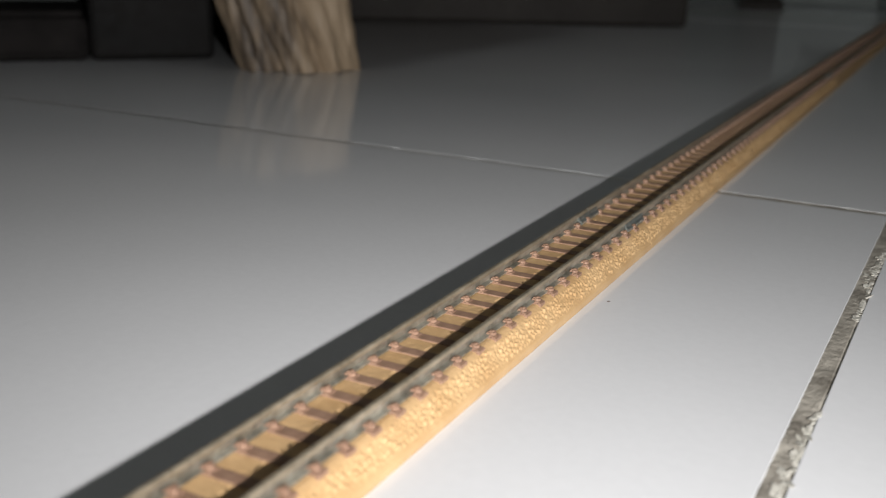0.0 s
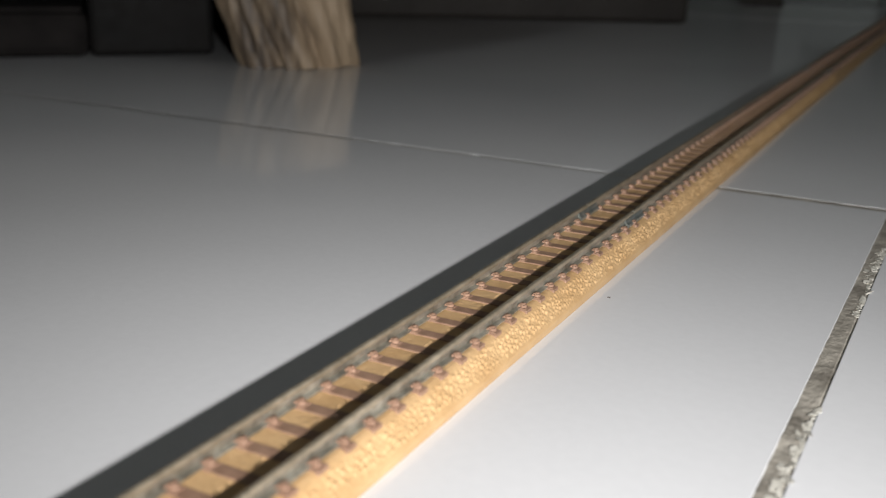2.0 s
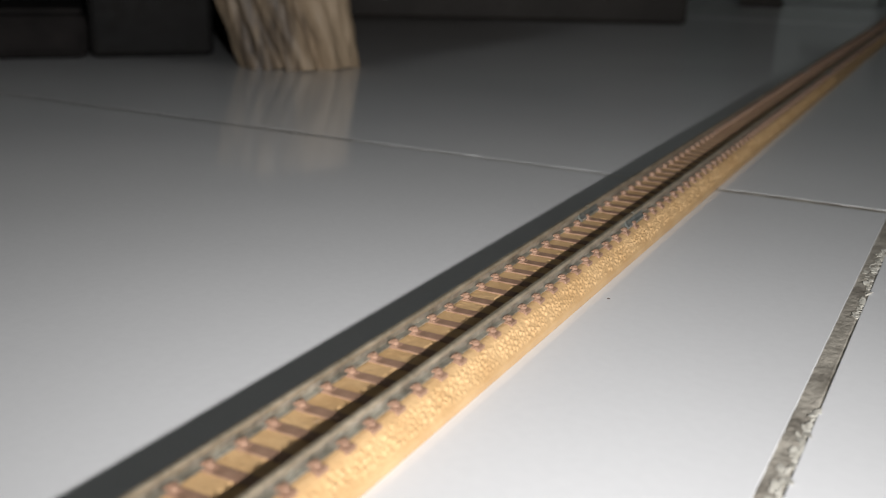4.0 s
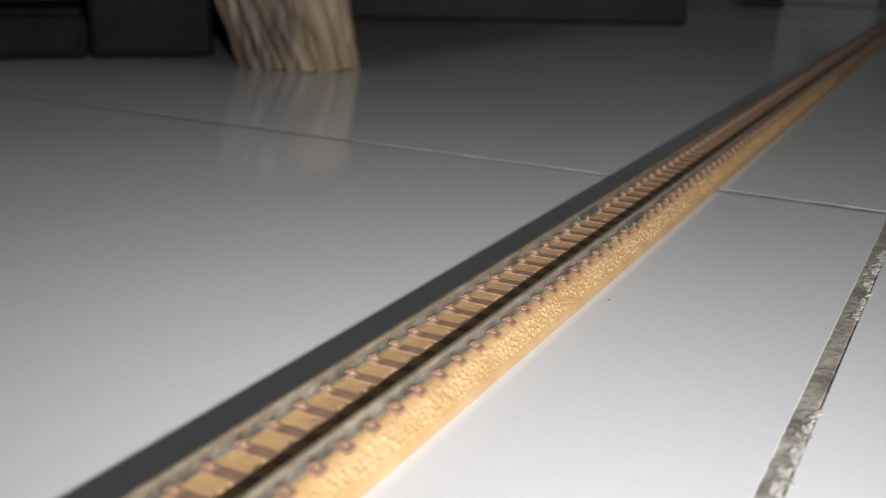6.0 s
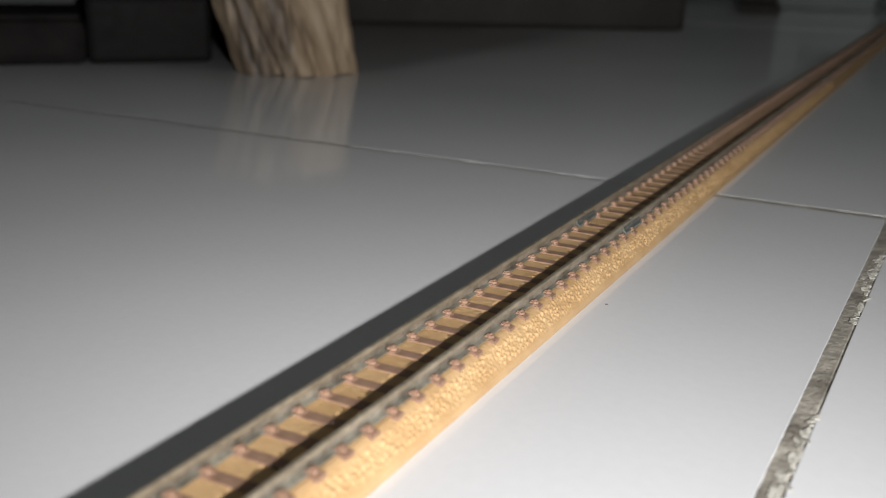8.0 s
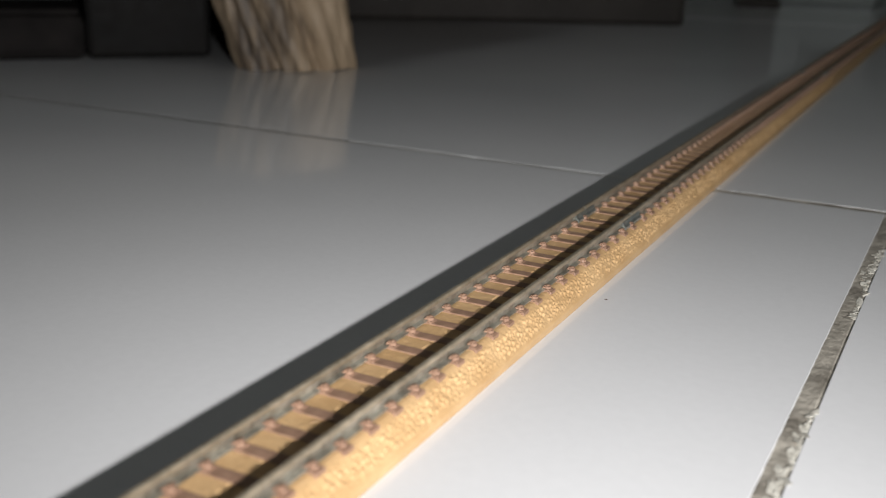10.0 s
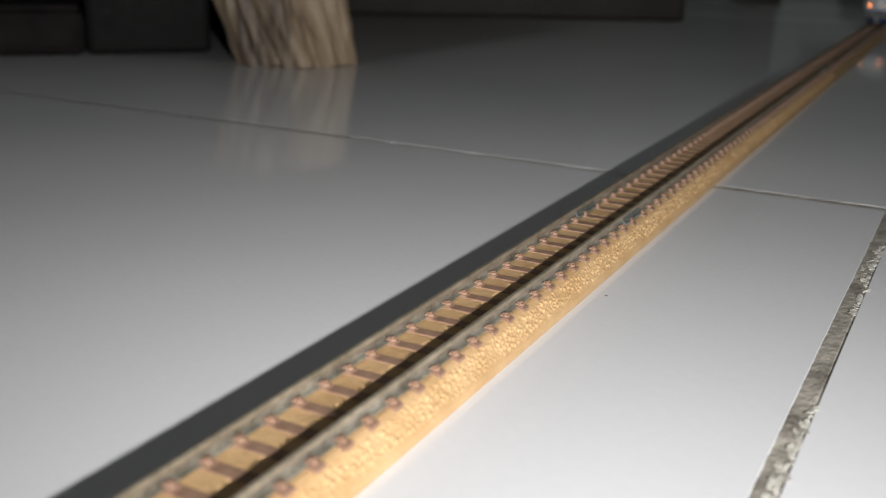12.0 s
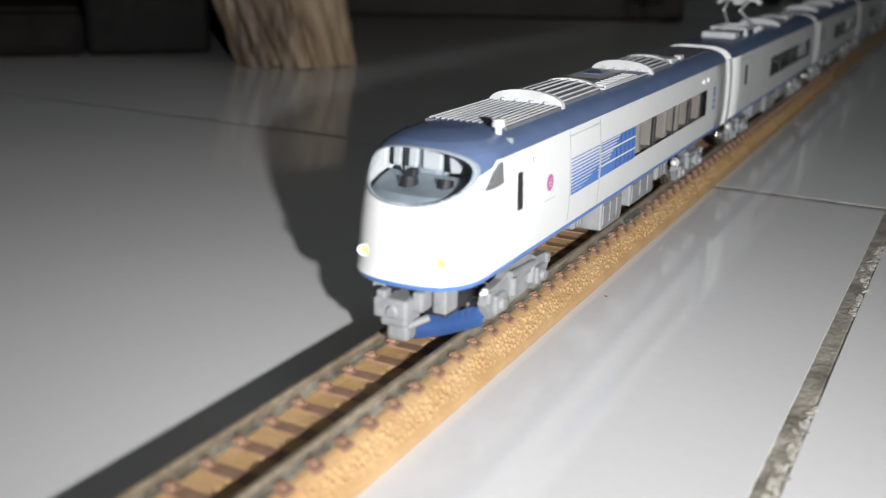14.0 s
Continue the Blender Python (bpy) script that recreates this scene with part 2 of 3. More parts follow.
tagged(fibre, "fine brown hair lying across a rail", "hair")
fibre.matrix_basis = pose(0.0007, 0.0839, -0.0006)

# ---- track ----
RAILTOP = 6.4


def roadbed_mesh(fine):
    """The moulded roadbed as one skin: smooth foot, pebbled shoulders, lightly pebbled top."""
    half = [(9.25, 0.03, 0.0, 0.0), (9.25, 0.8, 0.0, 0.0), (9.15, 1.2, 0.0, 0.0)]
    for i in range(21):
        u = i / 20
        half.append((9.05 + (6.7 - 9.05) * u, 1.32 + (3.92 - 1.32) * u, min(1.0, 6 * u, 6 * (1 - u)), u * 3.4))
    half += [(6.45, 4.02, 0.0, 3.7)]
    half += [(6.2 - 0.326 * i, 4.2, 0.26, 4.0 + 0.326 * i) for i in range(20)]
    ring = [(x, z, k, s, 1) for x, z, k, s in half] + [(-x, z, k, s, -1) for x, z, k, s in half[::-1]]
    ny = int(279.9 / fine)
    verts, faces = [], []
    n = len(ring)
    for j in range(ny + 1):
        y = 279.9 * j / ny
        for x, z, k, s, side in ring:
            if k:
                cell = noise.voronoi(Vector((s / 0.66, y / 0.85, 3 + side)), distance_metric="DISTANCE")[0]
                up = k * 0.40 * min(1.0, 1.7 * (cell[1] - cell[0])) + 0.06 * k * noise.noise(Vector((s * 2.5, y * 2.3, 5)))
                x, z = (x + side * 0.73 * up, z + 0.68 * up) if abs(x) > 6.5 else (x, z + up - 0.04)
            verts.append((x * 0.001, y * 0.001, z * 0.001))
    for j in range(ny):
        for i in range(n - 1):
            a = j * n + i
            faces.append((a, a + 1, a + n + 1, a + n))
    faces.append(tuple(range(n))[::-1])
    faces.append(tuple(ny * n + i for i in range(n)))
    me = bpy.data.meshes.new("roadbed")
    me.from_pydata(verts, [], faces)
    me.polygons.foreach_set("use_smooth", [len(f) == 4 for f in faces])
    me.materials.append(BALLAST)
    return me


def sleeper_mesh():
    bm = bmesh.new()
    box(bm, 0, 0, 4.0, 13.6, 2.05, 0.76, 0.12)
    for s in (1, -1):
        for inner in (1, -1):
            cx = s * 4.85 + inner * 0.95
            rod(bm, (cx, 0.05, 4.2), (cx, 0, 4.95), 0.62, 0.55, 10)
            rod(bm, (cx, 0, 4.95), (cx - inner * 0.06, 0, 5.16), 0.55, 0.3, 10)
            box(bm, cx - inner * 0.3, 0, 4.92, 0.6, 0.7, 0.26, 0.1)
            box(bm, cx - inner * 0.42, 0.05, 4.84, 0.4, 1.7, 0.26, 0.08)
            box(bm, cx + inner * 0.1, 0, 4.42, 1.3, 1.6, 0.2, 0.06)
    return finish(bm, SLEEPER, "sleeper")


def rail_ring(x):
    half = [(0.75, 4.36), (0.75, 4.56), (0.16, 4.78), (0.16, 5.6), (0.36, 5.82), (0.36, 6.26), (0.24, 6.4)]
    return [(x + a, z) for a, z in half] + [(x - a, z) for a, z in half[::-1]]


def joiner_mesh():
    bm = bmesh.new()
    for s in (1, -1):
        sweep(bm, [(s * 1.1, 4.3), (s * 1.1, 4.85), (s * 0.6, 5.1), (s * 0.42, 5.75), (s * 0.2, 5.75), (s * 0.22, 4.9), (s * 0.8, 4.65), (s * 0.8, 4.3)], -5.2, 5.2)
    for y in (-3.4, 0.2, 3.4):
        box(bm, 0, y, 4.34, 1.9, 1.6, 0.16, 0.04)
    return finish(solid(bm), JOINER, "rail_joiner")


def build_track():
    fine_bed, coarse_bed = roadbed_mesh(0.2), roadbed_mesh(0.8)
    sleeper, joiner = sleeper_mesh(), joiner_mesh()
    bm = bmesh.new()
    sweep(bm, rail_ring(0), 0.25, 279.7, 1)
    rail = finish(solid(bm), RAIL, "rail")
    rail.materials.append(RAILHEAD)
    for f in rail.polygons:
        f.material_index = int(f.center.z > 0.0056 and abs(f.normal.y) < 0.5)
    for n in range(-1, 10):
        y = (187 + 280 * (n - 1)) / 1000
        near = n in (0, 1)
        track = empty("track_section", pose(0, y, 0), "straight model railway track on ochre roadbed, brown sleepers, tarnished rails", "model track", "track sections")
        new("roadbed", fine_bed if near else coarse_bed).parent = track
        for s in (1, -1):
            ob = new("rail", rail)
            ob.parent, ob.location = track, (s * 0.00485, 0, 0)
            ob = new("rail_joiner", joiner)
            ob.parent, ob.location = track, (s * 0.00485, 0, 0)
        for k in range(51):
            ob = new("sleeper", sleeper)
            ob.parent, ob.location = track, (0, (5.47 + 5.454 * k) / 1000, 0)


build_track()


# ---- room ----
def wall(name, x0, y0, x1, y1, height, label):
    bm = bmesh.new()
    box(bm, (x0 + x1) / 2, (y0 + y1) / 2, height / 2 - 8, abs(x1 - x0), abs(y1 - y0), height, 1.0)
    tagged(part(name, bm, WALL), label, "wall", kind="structure")


wall("wall_west", -900, -1500, -760, 3200, 2500, "pale grey painted wall of a dim room")
wall("wall_north", -760, 3060, 1500, 3200, 2500, "pale grey painted wall at the far end of the room")
wall("wall_east", 1500, -1500, 1640, 3200, 2500, "pale grey painted wall of a dim room")
wall("wall_south", -760, -1500, 1500, -1360, 2500, "pale grey painted wall behind the camera")


def build_ceiling():
    """An unseen plain ceiling, with an opening added to let the world's fill light in."""
    bm = bmesh.new()
    for x0, x1, y0, y1 in ((-900, -600, -1500, 3200), (1340, 1640, -1500, 3200), (-600, 1340, -1500, -1050), (-600, 1340, 2150, 3200)):
        box(bm, (x0 + x1) / 2, (y0 + y1) / 2, 2543, x1 - x0, y1 - y0, 100)
    tagged(part("ceiling", bm, WALL), "plain pale grey unseen ceiling, left open for fill light", "ceiling", kind="structure")


build_ceiling()


def build_store():
    """A long dark box on the floor behind the trunk foot."""
    thing = empty("storage_box", pose(-0.33, 0.70, 0, 0, 0, 27), "dark wooden storage box behind the sideboard's trunk foot", "box")
    bm = bmesh.new()
    box(bm, 0, 60, 33, 400, 200, 66, 3)
    part("body", bm, BROWNWOOD, thing)
    bm = bmesh.new()
    box(bm, 0, 60, 73, 408, 208, 12, 3)
    part("lid", bm, BROWNWOOD, thing)


def build_dark_boxes():
    """Near-black box and flat slab added to deepen the shade under the sideboard."""
    thing = empty("dark_box", pose(-0.290, 0.363, 0, 0, 0, 47), "near-black box added to deepen the shade under the sideboard", "box")
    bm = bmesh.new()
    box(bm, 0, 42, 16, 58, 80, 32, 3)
    part("body", bm, SHADE_BLACK, thing)
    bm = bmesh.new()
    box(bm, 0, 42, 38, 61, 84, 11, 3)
    part("lid", bm, SHADE_BLACK, thing)
    case = empty("flat_case", pose(-0.356, 0.2925, 0, 0, 0, 47), "flat dark brown slab added to darken the tile floor", "case")
    bm = bmesh.new()
    box(bm, 0, 45, 10.5, 135, 88, 21, 5)
    part("body", bm, SHADE_BROWN, case)
    bm = bmesh.new()
    box(bm, 0, 45, 22, 130, 83, 2.5, 1)
    part("lid", bm, SHADE_BROWN, case)


def build_panel():
    """The pale board low behind the chest, over a near-black strip for the shade."""
    thing = empty("pale_board", pose(-0.455, 0.40, 0, 0, 0, 45), "pale grey upright board on a near-black strip of painted shade", "board")
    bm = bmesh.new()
    # strip coloured near black for the shade along the board's foot
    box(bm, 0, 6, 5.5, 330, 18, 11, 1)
    part("base", bm, SHADE_BLACK, thing)
    bm = bmesh.new()
    box(bm, 0, 8, 27, 330, 12, 32, 1)
    part("board", bm, BOARD, thing)


def build_crates():
    """A pale crate beside the track, and a grey block added to darken the gap."""
    for name, x, y, turn, w, d, mat, label in (("grey_crate", -0.268, 1.34, 12, 160, 200, BOARD, "dull dark grey block added to darken the far background"),
                                               ("pale_crate", -0.086, 1.30, 0, 106, 330, WALL, "pale grey-green crate on the floor beside the track")):
        thing = empty(name, pose(x, y, 0, 0, 0, turn), label, "crate")
        bm = bmesh.new()
        box(bm, 0, 0, 34, w - 6, d - 6, 68, 3)
        part("body", bm, mat, thing)
        bm = bmesh.new()
        box(bm, 0, 0, 76, w, d, 14, 3)
        part("lid", bm, mat, thing)
        bm = bmesh.new()
        box(bm, 0, -d / 2 - 1, 50, w * 0.35, 8, 12, 2)
        part("handle", bm, BOARD, thing)


def build_trunk():
    """Rough-hewn trunk feet, fluted, knotted, narrower at the floor, under an unseen sideboard."""
    thing = empty("low_sideboard", pose(-0.2215, 0.3855, 0, 0, 0, 0), "gnarled light brown trunk feet under an unseen, added low dark sideboard", "sideboard")
    for fx, fy, seed in ((0, 0, 0.0), (-440, 20, 31.0)):
        bm = bmesh.new()
        n, m = (200, 60) if not seed else (80, 24)
        tall = 46.0
        rows = []
        for j in range(m + 1):
            z = tall * (j / m) ** 1.15
            row = []
            for i in range(n):
                a = 2 * math.pi * i / n
                twist = a + 0.006 * z + 0.10 * math.sin(z * 0.05) + seed
                r = 28.8 + 0.09 * z
                r += 2.6 * noise.noise(Vector((2.2 * math.cos(twist), 2.2 * math.sin(twist), z * 0.012)))
                groove = noise.noise(Vector((5.0 * math.cos(twist), 5.0 * math.sin(twist), z * 0.016 + 4)))
                r += 3.4 * groove - 7.5 * max(0.0, -groove - 0.12)
                r += 0.9 * noise.noise(Vector((14 * math.cos(twist), 14 * math.sin(twist), z * 0.09 + 9)))
                r += 1.6 * max(0.0, 1 - z / 7) * noise.noise(Vector((4 * math.cos(a), 4 * math.sin(a), 6)))
                lean = -0.16 * z
                ragged = 1.6 * max(0.0, noise.noise(Vector((3.5 * math.cos(a), 3.5 * math.sin(a), 2.0)))) if j == 0 else 0.0
                row.append(bm.verts.new((fx + r * math.cos(a) + lean * 0.9, fy + 0.95 * r * math.sin(a) + lean * 0.5, z + ragged)))
            rows.append(row)
        for p, q in zip(rows, rows[1:]):
            for i in range(n):
                bm.faces.new((p[i], p[(i + 1) % n], q[(i + 1) % n], q[i]))
        bm.faces.new(rows[-1])
        foot = part("trunk_foot", bm, WOOD, thing, "gnarled light brown piece of trunk", smooth=True)
        if not seed:
            for a, z0, k in ((4.35, 12, 3.2), (5.15, 27, 4.0)):
                bm = bmesh.new()
                bmesh.ops.create_icosphere(bm, subdivisions=3, radius=k)
                for v in bm.verts:
                    v.co = Vector((v.co.x, v.co.y * 0.7, v.co.z * 1.7)) * (1 + 0.2 * noise.noise(v.co * 0.4))
                    v.co += Vector((28.5 * math.cos(a) - 0.144 * z0, 27 * math.sin(a) - 0.08 * z0, z0))
                part("knot", bm, WOOD, foot, smooth=True)
    # unseen body, added to shade the floor and keep its reflections dark
    for name, x0, x1, y0, y1, z0, z1, bevel in (("body", -500, 50, -30, 280, 45, 420, 3), ("top", -512, 62, -50, 288, 421, 446, 5),
                                                ("rear_foot", -205, -165, 232, 272, 0, 44.5, 3), ("rear_foot", -480, -440, 232, 272, 0, 44.5, 3)):
        bm = bmesh.new()
        box(bm, (x0 + x1) / 2, (y0 + y1) / 2, (z0 + z1) / 2, x1 - x0, y1 - y0, z1 - z0, bevel)
        part(name, bm, BROWNWOOD, thing)
    for k in range(3):
        bm = bmesh.new()
        box(bm, -408 + 183 * k, -38, 234, 178, 14, 360, 2)
        door = part("door", bm, BROWNWOOD, thing)
        bm = bmesh.new()
        rod(bm, (-340 + 183 * k, -58, 235), (-340 + 183 * k, -58, 285), 4)
        for z in (242, 278):
            rod(bm, (-340 + 183 * k, -58, z), (-340 + 183 * k, -44, z), 3)
        part("handle", bm, STEEL, door, "small metal bar handle")


def build_post():
    thing = empty("furniture_leg", pose(-0.137, 1.055, 0, 0, 0, 10), "dark square wooden furniture leg standing on the tile floor", "furniture leg")
    bm = bmesh.new()
    box(bm, 0, 0, 4, 42, 42, 8, 1.5)
    part("foot", bm, BROWNWOOD, thing)
    bm = bmesh.new()
    box(bm, 0, 0, 368, 35, 35, 720, 3)
    part("post", bm, BROWNWOOD, thing)


build_post()
build_store()
build_dark_boxes()
build_panel()
build_crates()
build_trunk()


# ---- train: lengths along y from the nose, heights above the floor, lowered to the railhead by part_of() ----
HEIGHTS = [15.0, 15.3, 15.75, 16.6, 18.0, 19.4, 20.5, 21.5, 22.5, 23.5, 24.5, 25.4, 26.2, 27.0, 27.8, 28.6, 29.4, 30.0, 30.6, 31.1, 31.6, 32.0, 32.4, 32.8, 33.1, 33.35, 33.5]
NOSE_D = 9.0


def half_width(z):
    return float(np.interp(z, [15.0, 15.35, 16.6, 19, 23, 27, 30, 30.6, 31.1, 31.6, 32.0, 32.4, 32.8, 33.1, 33.35, 33.5], [8.9, 9.05, 9.25, 9.4, 9.4, 9.25, 8.95, 8.8, 8.6, 8.3, 7.95, 7.45, 6.7, 5.8, 4.5, 2.6]))


def nose_back(z):
    return float(np.interp(z, [15.0, 15.6, 15.82, 16.1, 16.5, 17.2, 19, 22, 25, 27, 29, 30.5, 31.5, 32.2, 32.8, 33.1, 33.35, 33.5], [0.5, 0.3, 0.0, 0.05, 0.4, 0.55, 0.6, 0.75, 1.15, 1.7, 2.7, 3.7, 4.6, 5.7, 7.1, 8.5, 10.5, 13.2]))


def nose_n(z):
    """How square the nose is in plan: boxy at the lip, rounder at the windscreen."""
    return float(np.interp(z, [15.0, 16.5, 18.5, 23.0, 27.0], [2.6, 2.5, 2.3, 2.15, 2.1]))


def nose_y(x, z):
    u = min(abs(x) / half_width(z), 0.9999)
    return nose_back(z) + NOSE_D * (1 - (1 - u ** nose_n(z)) ** (1 / nose_n(z)))


def side_x(y, z):
    """Half the body's width at a height, narrowing round the nose."""
    s = min(max((y - nose_back(z)) / NOSE_D, 0.0), 1.0)
    return half_width(z) * (1 - (1 - s) ** nose_n(z)) ** (1 / nose_n(z))


def screen(x, z):
    """Below 1 inside the windscreen's outline."""
    dz = (z - 29.3) / (2.95 if z > 29.3 else 3.75)
    return (abs(x / 7.8) ** 2.3 + abs(dz) ** 2.3) ** (1 / 2.3)


def part_of(name, bm, mat, parent, label="", smooth=False):
    for v in bm.verts:
        v.co.z -= RAILTOP
    return part(name, bm, mat, parent, label, smooth)


def side_grid(bm, ys, zs, sign, skip):
    """One flank between the given lengths and heights; skip holds the openings (y0, y1, z0, z1)."""
    grid = [[bm.verts.new((sign * half_width(z), y, z)) for y in ys] for z in zs]
    for a in range(len(zs) - 1):
        for b in range(len(ys) - 1):
            y, z = (ys[b] + ys[b + 1]) / 2, (zs[a] + zs[a + 1]) / 2
            if any(p < y < q and r < z < s for p, q, r, s in skip):
                continue
            f = (grid[a][b], grid[a][b + 1], grid[a + 1][b + 1], grid[a + 1][b])
            bm.faces.new(f if sign > 0 else f[::-1])


def shell(car, length, nose, openings, thin):
    """White flanks, slate roof and blue sill of one car body."""
    cuts = sorted({v for o in openings for v in o[:2]})
    levels = sorted(set(HEIGHTS) | {v for o in openings for v in o[2:]})
    start = 24.5 if nose else 0.0
    ys = sorted({start, *np.linspace(start, length, 12).round(2).tolist(), *cuts})
    bodies = {"body": bmesh.new(), "roof": bmesh.new(), "sill": bmesh.new()}

    for sign in (1, -1):
        for lo, hi, key in ((15.0, 15.75, "sill"), (15.75, 30.6, "body"), (30.6, 33.5, "roof")):
            zs = [z for z in levels if lo - 1e-6 <= z <= hi + 1e-6]
            side_grid(bodies[key], ys, zs, sign, openings)
    top = bodies["roof"]
    w = half_width(33.5)
    top.faces.new([top.verts.new(p) for p in ((-w, start, 33.5), (w, start, 33.5), (w, length, 33.5), (-w, length, 33.5))])
    ends = [length] if nose else [0.0, length]
    for y in ends:
        bm = bodies["body"]
        ring = [(half_width(z), z) for z in levels]
        bm.faces.new([bm.verts.new((x, y, z)) for x, z in ring] + [bm.verts.new((-x, y, z)) for x, z in ring[::-1]])
    if nose:
        fine = sorted(set(HEIGHTS) | set(np.arange(24.6, 33.0, 0.15).round(2).tolist()) | set(np.arange(18.0, 19.5, 0.12).round(2).tolist()))
        seg = 160
        for z0, z1 in zip(fine, fine[1:]):
            zm = (z0 + z1) / 2
            rows = []
            for z in (z0, z1):
                row = [(half_width(z), start, z)]
                for k in range(seg + 1):
                    t = math.pi * k / seg
                    c, s = math.cos(t), math.sin(t)
                    x = half_width(z) * math.copysign(abs(c) ** (2 / nose_n(z)), c)
                    row.append((x, nose_back(z) + NOSE_D * (1 - abs(s) ** (2 / nose_n(z))), z))
                row.append((-half_width(z), start, z))
                rows.append(row)
            for a in range(len(rows[0]) - 1):
                quad = (rows[0][a], rows[0][a + 1], rows[1][a + 1], rows[1][a])
                xm, ym = sum(p[0] for p in quad) / 4, sum(p[1] for p in quad) / 4
                front = 0 < a < seg + 1
                if front and (screen(xm, zm) < 0.95 or math.hypot((abs(xm) - 5.6) / 0.85, (zm - 18.7) / 0.68) < 0.95):
                    continue
                edge = float(np.interp(ym, [5.0, 8.0, 11.0, 15.0], [28.4, 29.3, 30.2, 30.6])) if front else 30.6
                bm = bodies["sill"] if zm < 15.75 else bodies["roof"] if zm > edge else bodies["body"]
                bm.faces.new([bm.verts.new(p) for p in quad[::-1]])
        bm = bodies["roof"]
        z = 33.5
        ring = [(half_width(z) * math.cos(math.pi * k / 20), nose_back(z) + NOSE_D * (1 - math.sin(math.pi * k / 20)), z) for k in range(21)]
        bm.faces.new([bm.verts.new(p) for p in (*ring, (-half_width(z), start, z), (half_width(z), start, z))])
    made = {}
    for key, mat, label in (("body", WHITE, ""), ("roof", BLUEROOF, "slate blue painted roof"), ("sill", BLUE, "narrow bright blue sill line")):
        bm = bodies[key]
        bmesh.ops.remove_doubles(bm, verts=bm.verts, dist=0.002)
        bmesh.ops.recalc_face_normals(bm, faces=bm.faces)
        made[key] = part_of(key, bm, mat, car, label, smooth=False)
        for f in made[key].data.polygons:
            f.use_smooth = len(f.vertices) == 4
    bm = bmesh.new()
    box(bm, 0, (length + 12) / 2, 15.4, 16.6, length - 14, 0.8)
    part_of("floor_plate", bm, BLACK, car)
    for o in openings:
        for sign in (1, -1):
            bm = bmesh.new()
            y0, y1, z0, z1 = o
            x = sign * (half_width((z0 + z1) / 2) - 0.45)
            box(bm, x, (y0 + y1) / 2, (z0 + z1) / 2, 0.25, y1 - y0 + 0.6, z1 - z0 + 0.6)
            pane = part_of("side_window", bm, SMOKED, car, "long smoked side window")
            pane.visible_shadow = False
            for k in range(1, 4):
                bm = bmesh.new()
                box(bm, x + sign * 0.1, y0 + (y1 - y0) * k / 4, (z0 + z1) / 2, 0.3, 0.5, z1 - z0 + 0.4)
                part_of("mullion", bm, BLACK, pane)
    for k in range(thin):
        bm = bmesh.new()
        y = (o[0] + 5) + (o[1] - o[0] - 8) * k / max(thin - 1, 1)
        for s in (1, -1):
            box(bm, s * 5.6, y, 19.0, 5.2, 4.6, 1.6, 0.4)
            box(bm, s * 5.6, y + 2.0, 22.2, 5.2, 1.5, 7.0, 0.6)
        part_of("seat_row", bm, SEAT, car, "pale beige seats behind the glass")
    return made


def bogie(car, y, cap=1.15):
    bm = bmesh.new()
    for s in (1, -1):
        # side frame: a deep dipped beam, with axle boxes, springs and a damper on it
        lower = [(-11.2, 10.2), (-9.6, 7.9), (-5.4, 7.7), (-4.0, 9.6), (-2.6, 8.2), (2.6, 8.2), (4.0, 9.6), (5.4, 7.7), (9.6, 7.9), (11.2, 10.2)]
        upper = [(10.6, 12.2), (6.0, 12.6), (3.4, 13.9), (-3.4, 13.9), (-6.0, 12.6), (-10.6, 12.2)]
        ring = lower + upper
        faces = [[bm.verts.new((s * x, y + a, z)) for a, z in ring] for x in (6.5, 7.7)]
        bm.faces.new(faces[0][::-1])
        bm.faces.new(faces[1])
        for k in range(len(ring)):
            bm.faces.new((faces[0][k], faces[0][(k + 1) % len(ring)], faces[1][(k + 1) % len(ring)], faces[1][k]))
        box(bm, s * 7.9, y, 11.9, 1.0, 6.4, 1.5, 0.3)
        rod(bm, (s * 8.2, y - 4.6, 12.9), (s * 8.2, y + 4.2, 12.3), 0.55, n=10)
        for e in (-1, 1):
            box(bm, s * 7.9, y + e * 7.3, 9.7, 1.0, 3.6, 2.8, 0.4)
            rod(bm, (s * 8.2, y + e * 7.3, 9.5), (s * 8.9, y + e * 7.3, 9.5), 1.05, 0.8, 16)
            rod(bm, (s * 8.0, y + e * 3.3, 9.6), (s * 8.0, y + e * 3.3, 12.2), 0.75, n=12)
            box(bm, s * 7.7, y + e * 10.4, 11.3, 0.9, 1.2, 1.6, 0.2)
    bmesh.ops.recalc_face_normals(bm, faces=bm.faces)
    box(bm, 0, y, 12.4, 13.2, 6.0, 2.0, 0.4)
    b = part_of("bogie", bm, FRAMEGREY, car, "moulded grey bogie frame")
    for s in (1, -1):
        bm = bmesh.new()
        rod(bm, (s * 7.3, y - 11.6, 12.2), (s * 7.3, y - 10.4, 12.2), 0.75 * cap, cap, 16)
        rod(bm, (s * 7.3, y - 12.1, 12.2), (s * 7.3, y - 11.6, 12.2), 0.4 * cap, 0.75 * cap, 16)
        part_of("buffer_cap", bm, WHITE, b, "round white cap on the bogie's end", smooth=True)
    for e in (-1, 1):
        bm = bmesh.new()
        for s in (1, -1):
            rod(bm, (s * 4.35, y + e * 7.2, 9.2), (s * 5.9, y + e * 7.2, 9.2), 2.8, 2.7, 20)
            rod(bm, (s * 4.1, y + e * 7.2, 9.2), (s * 4.4, y + e * 7.2, 9.2), 3.3, 3.3, 20)
        rod(bm, (-6.6, y + e * 7.2, 9.2), (6.6, y + e * 7.2, 9.2), 0.8)
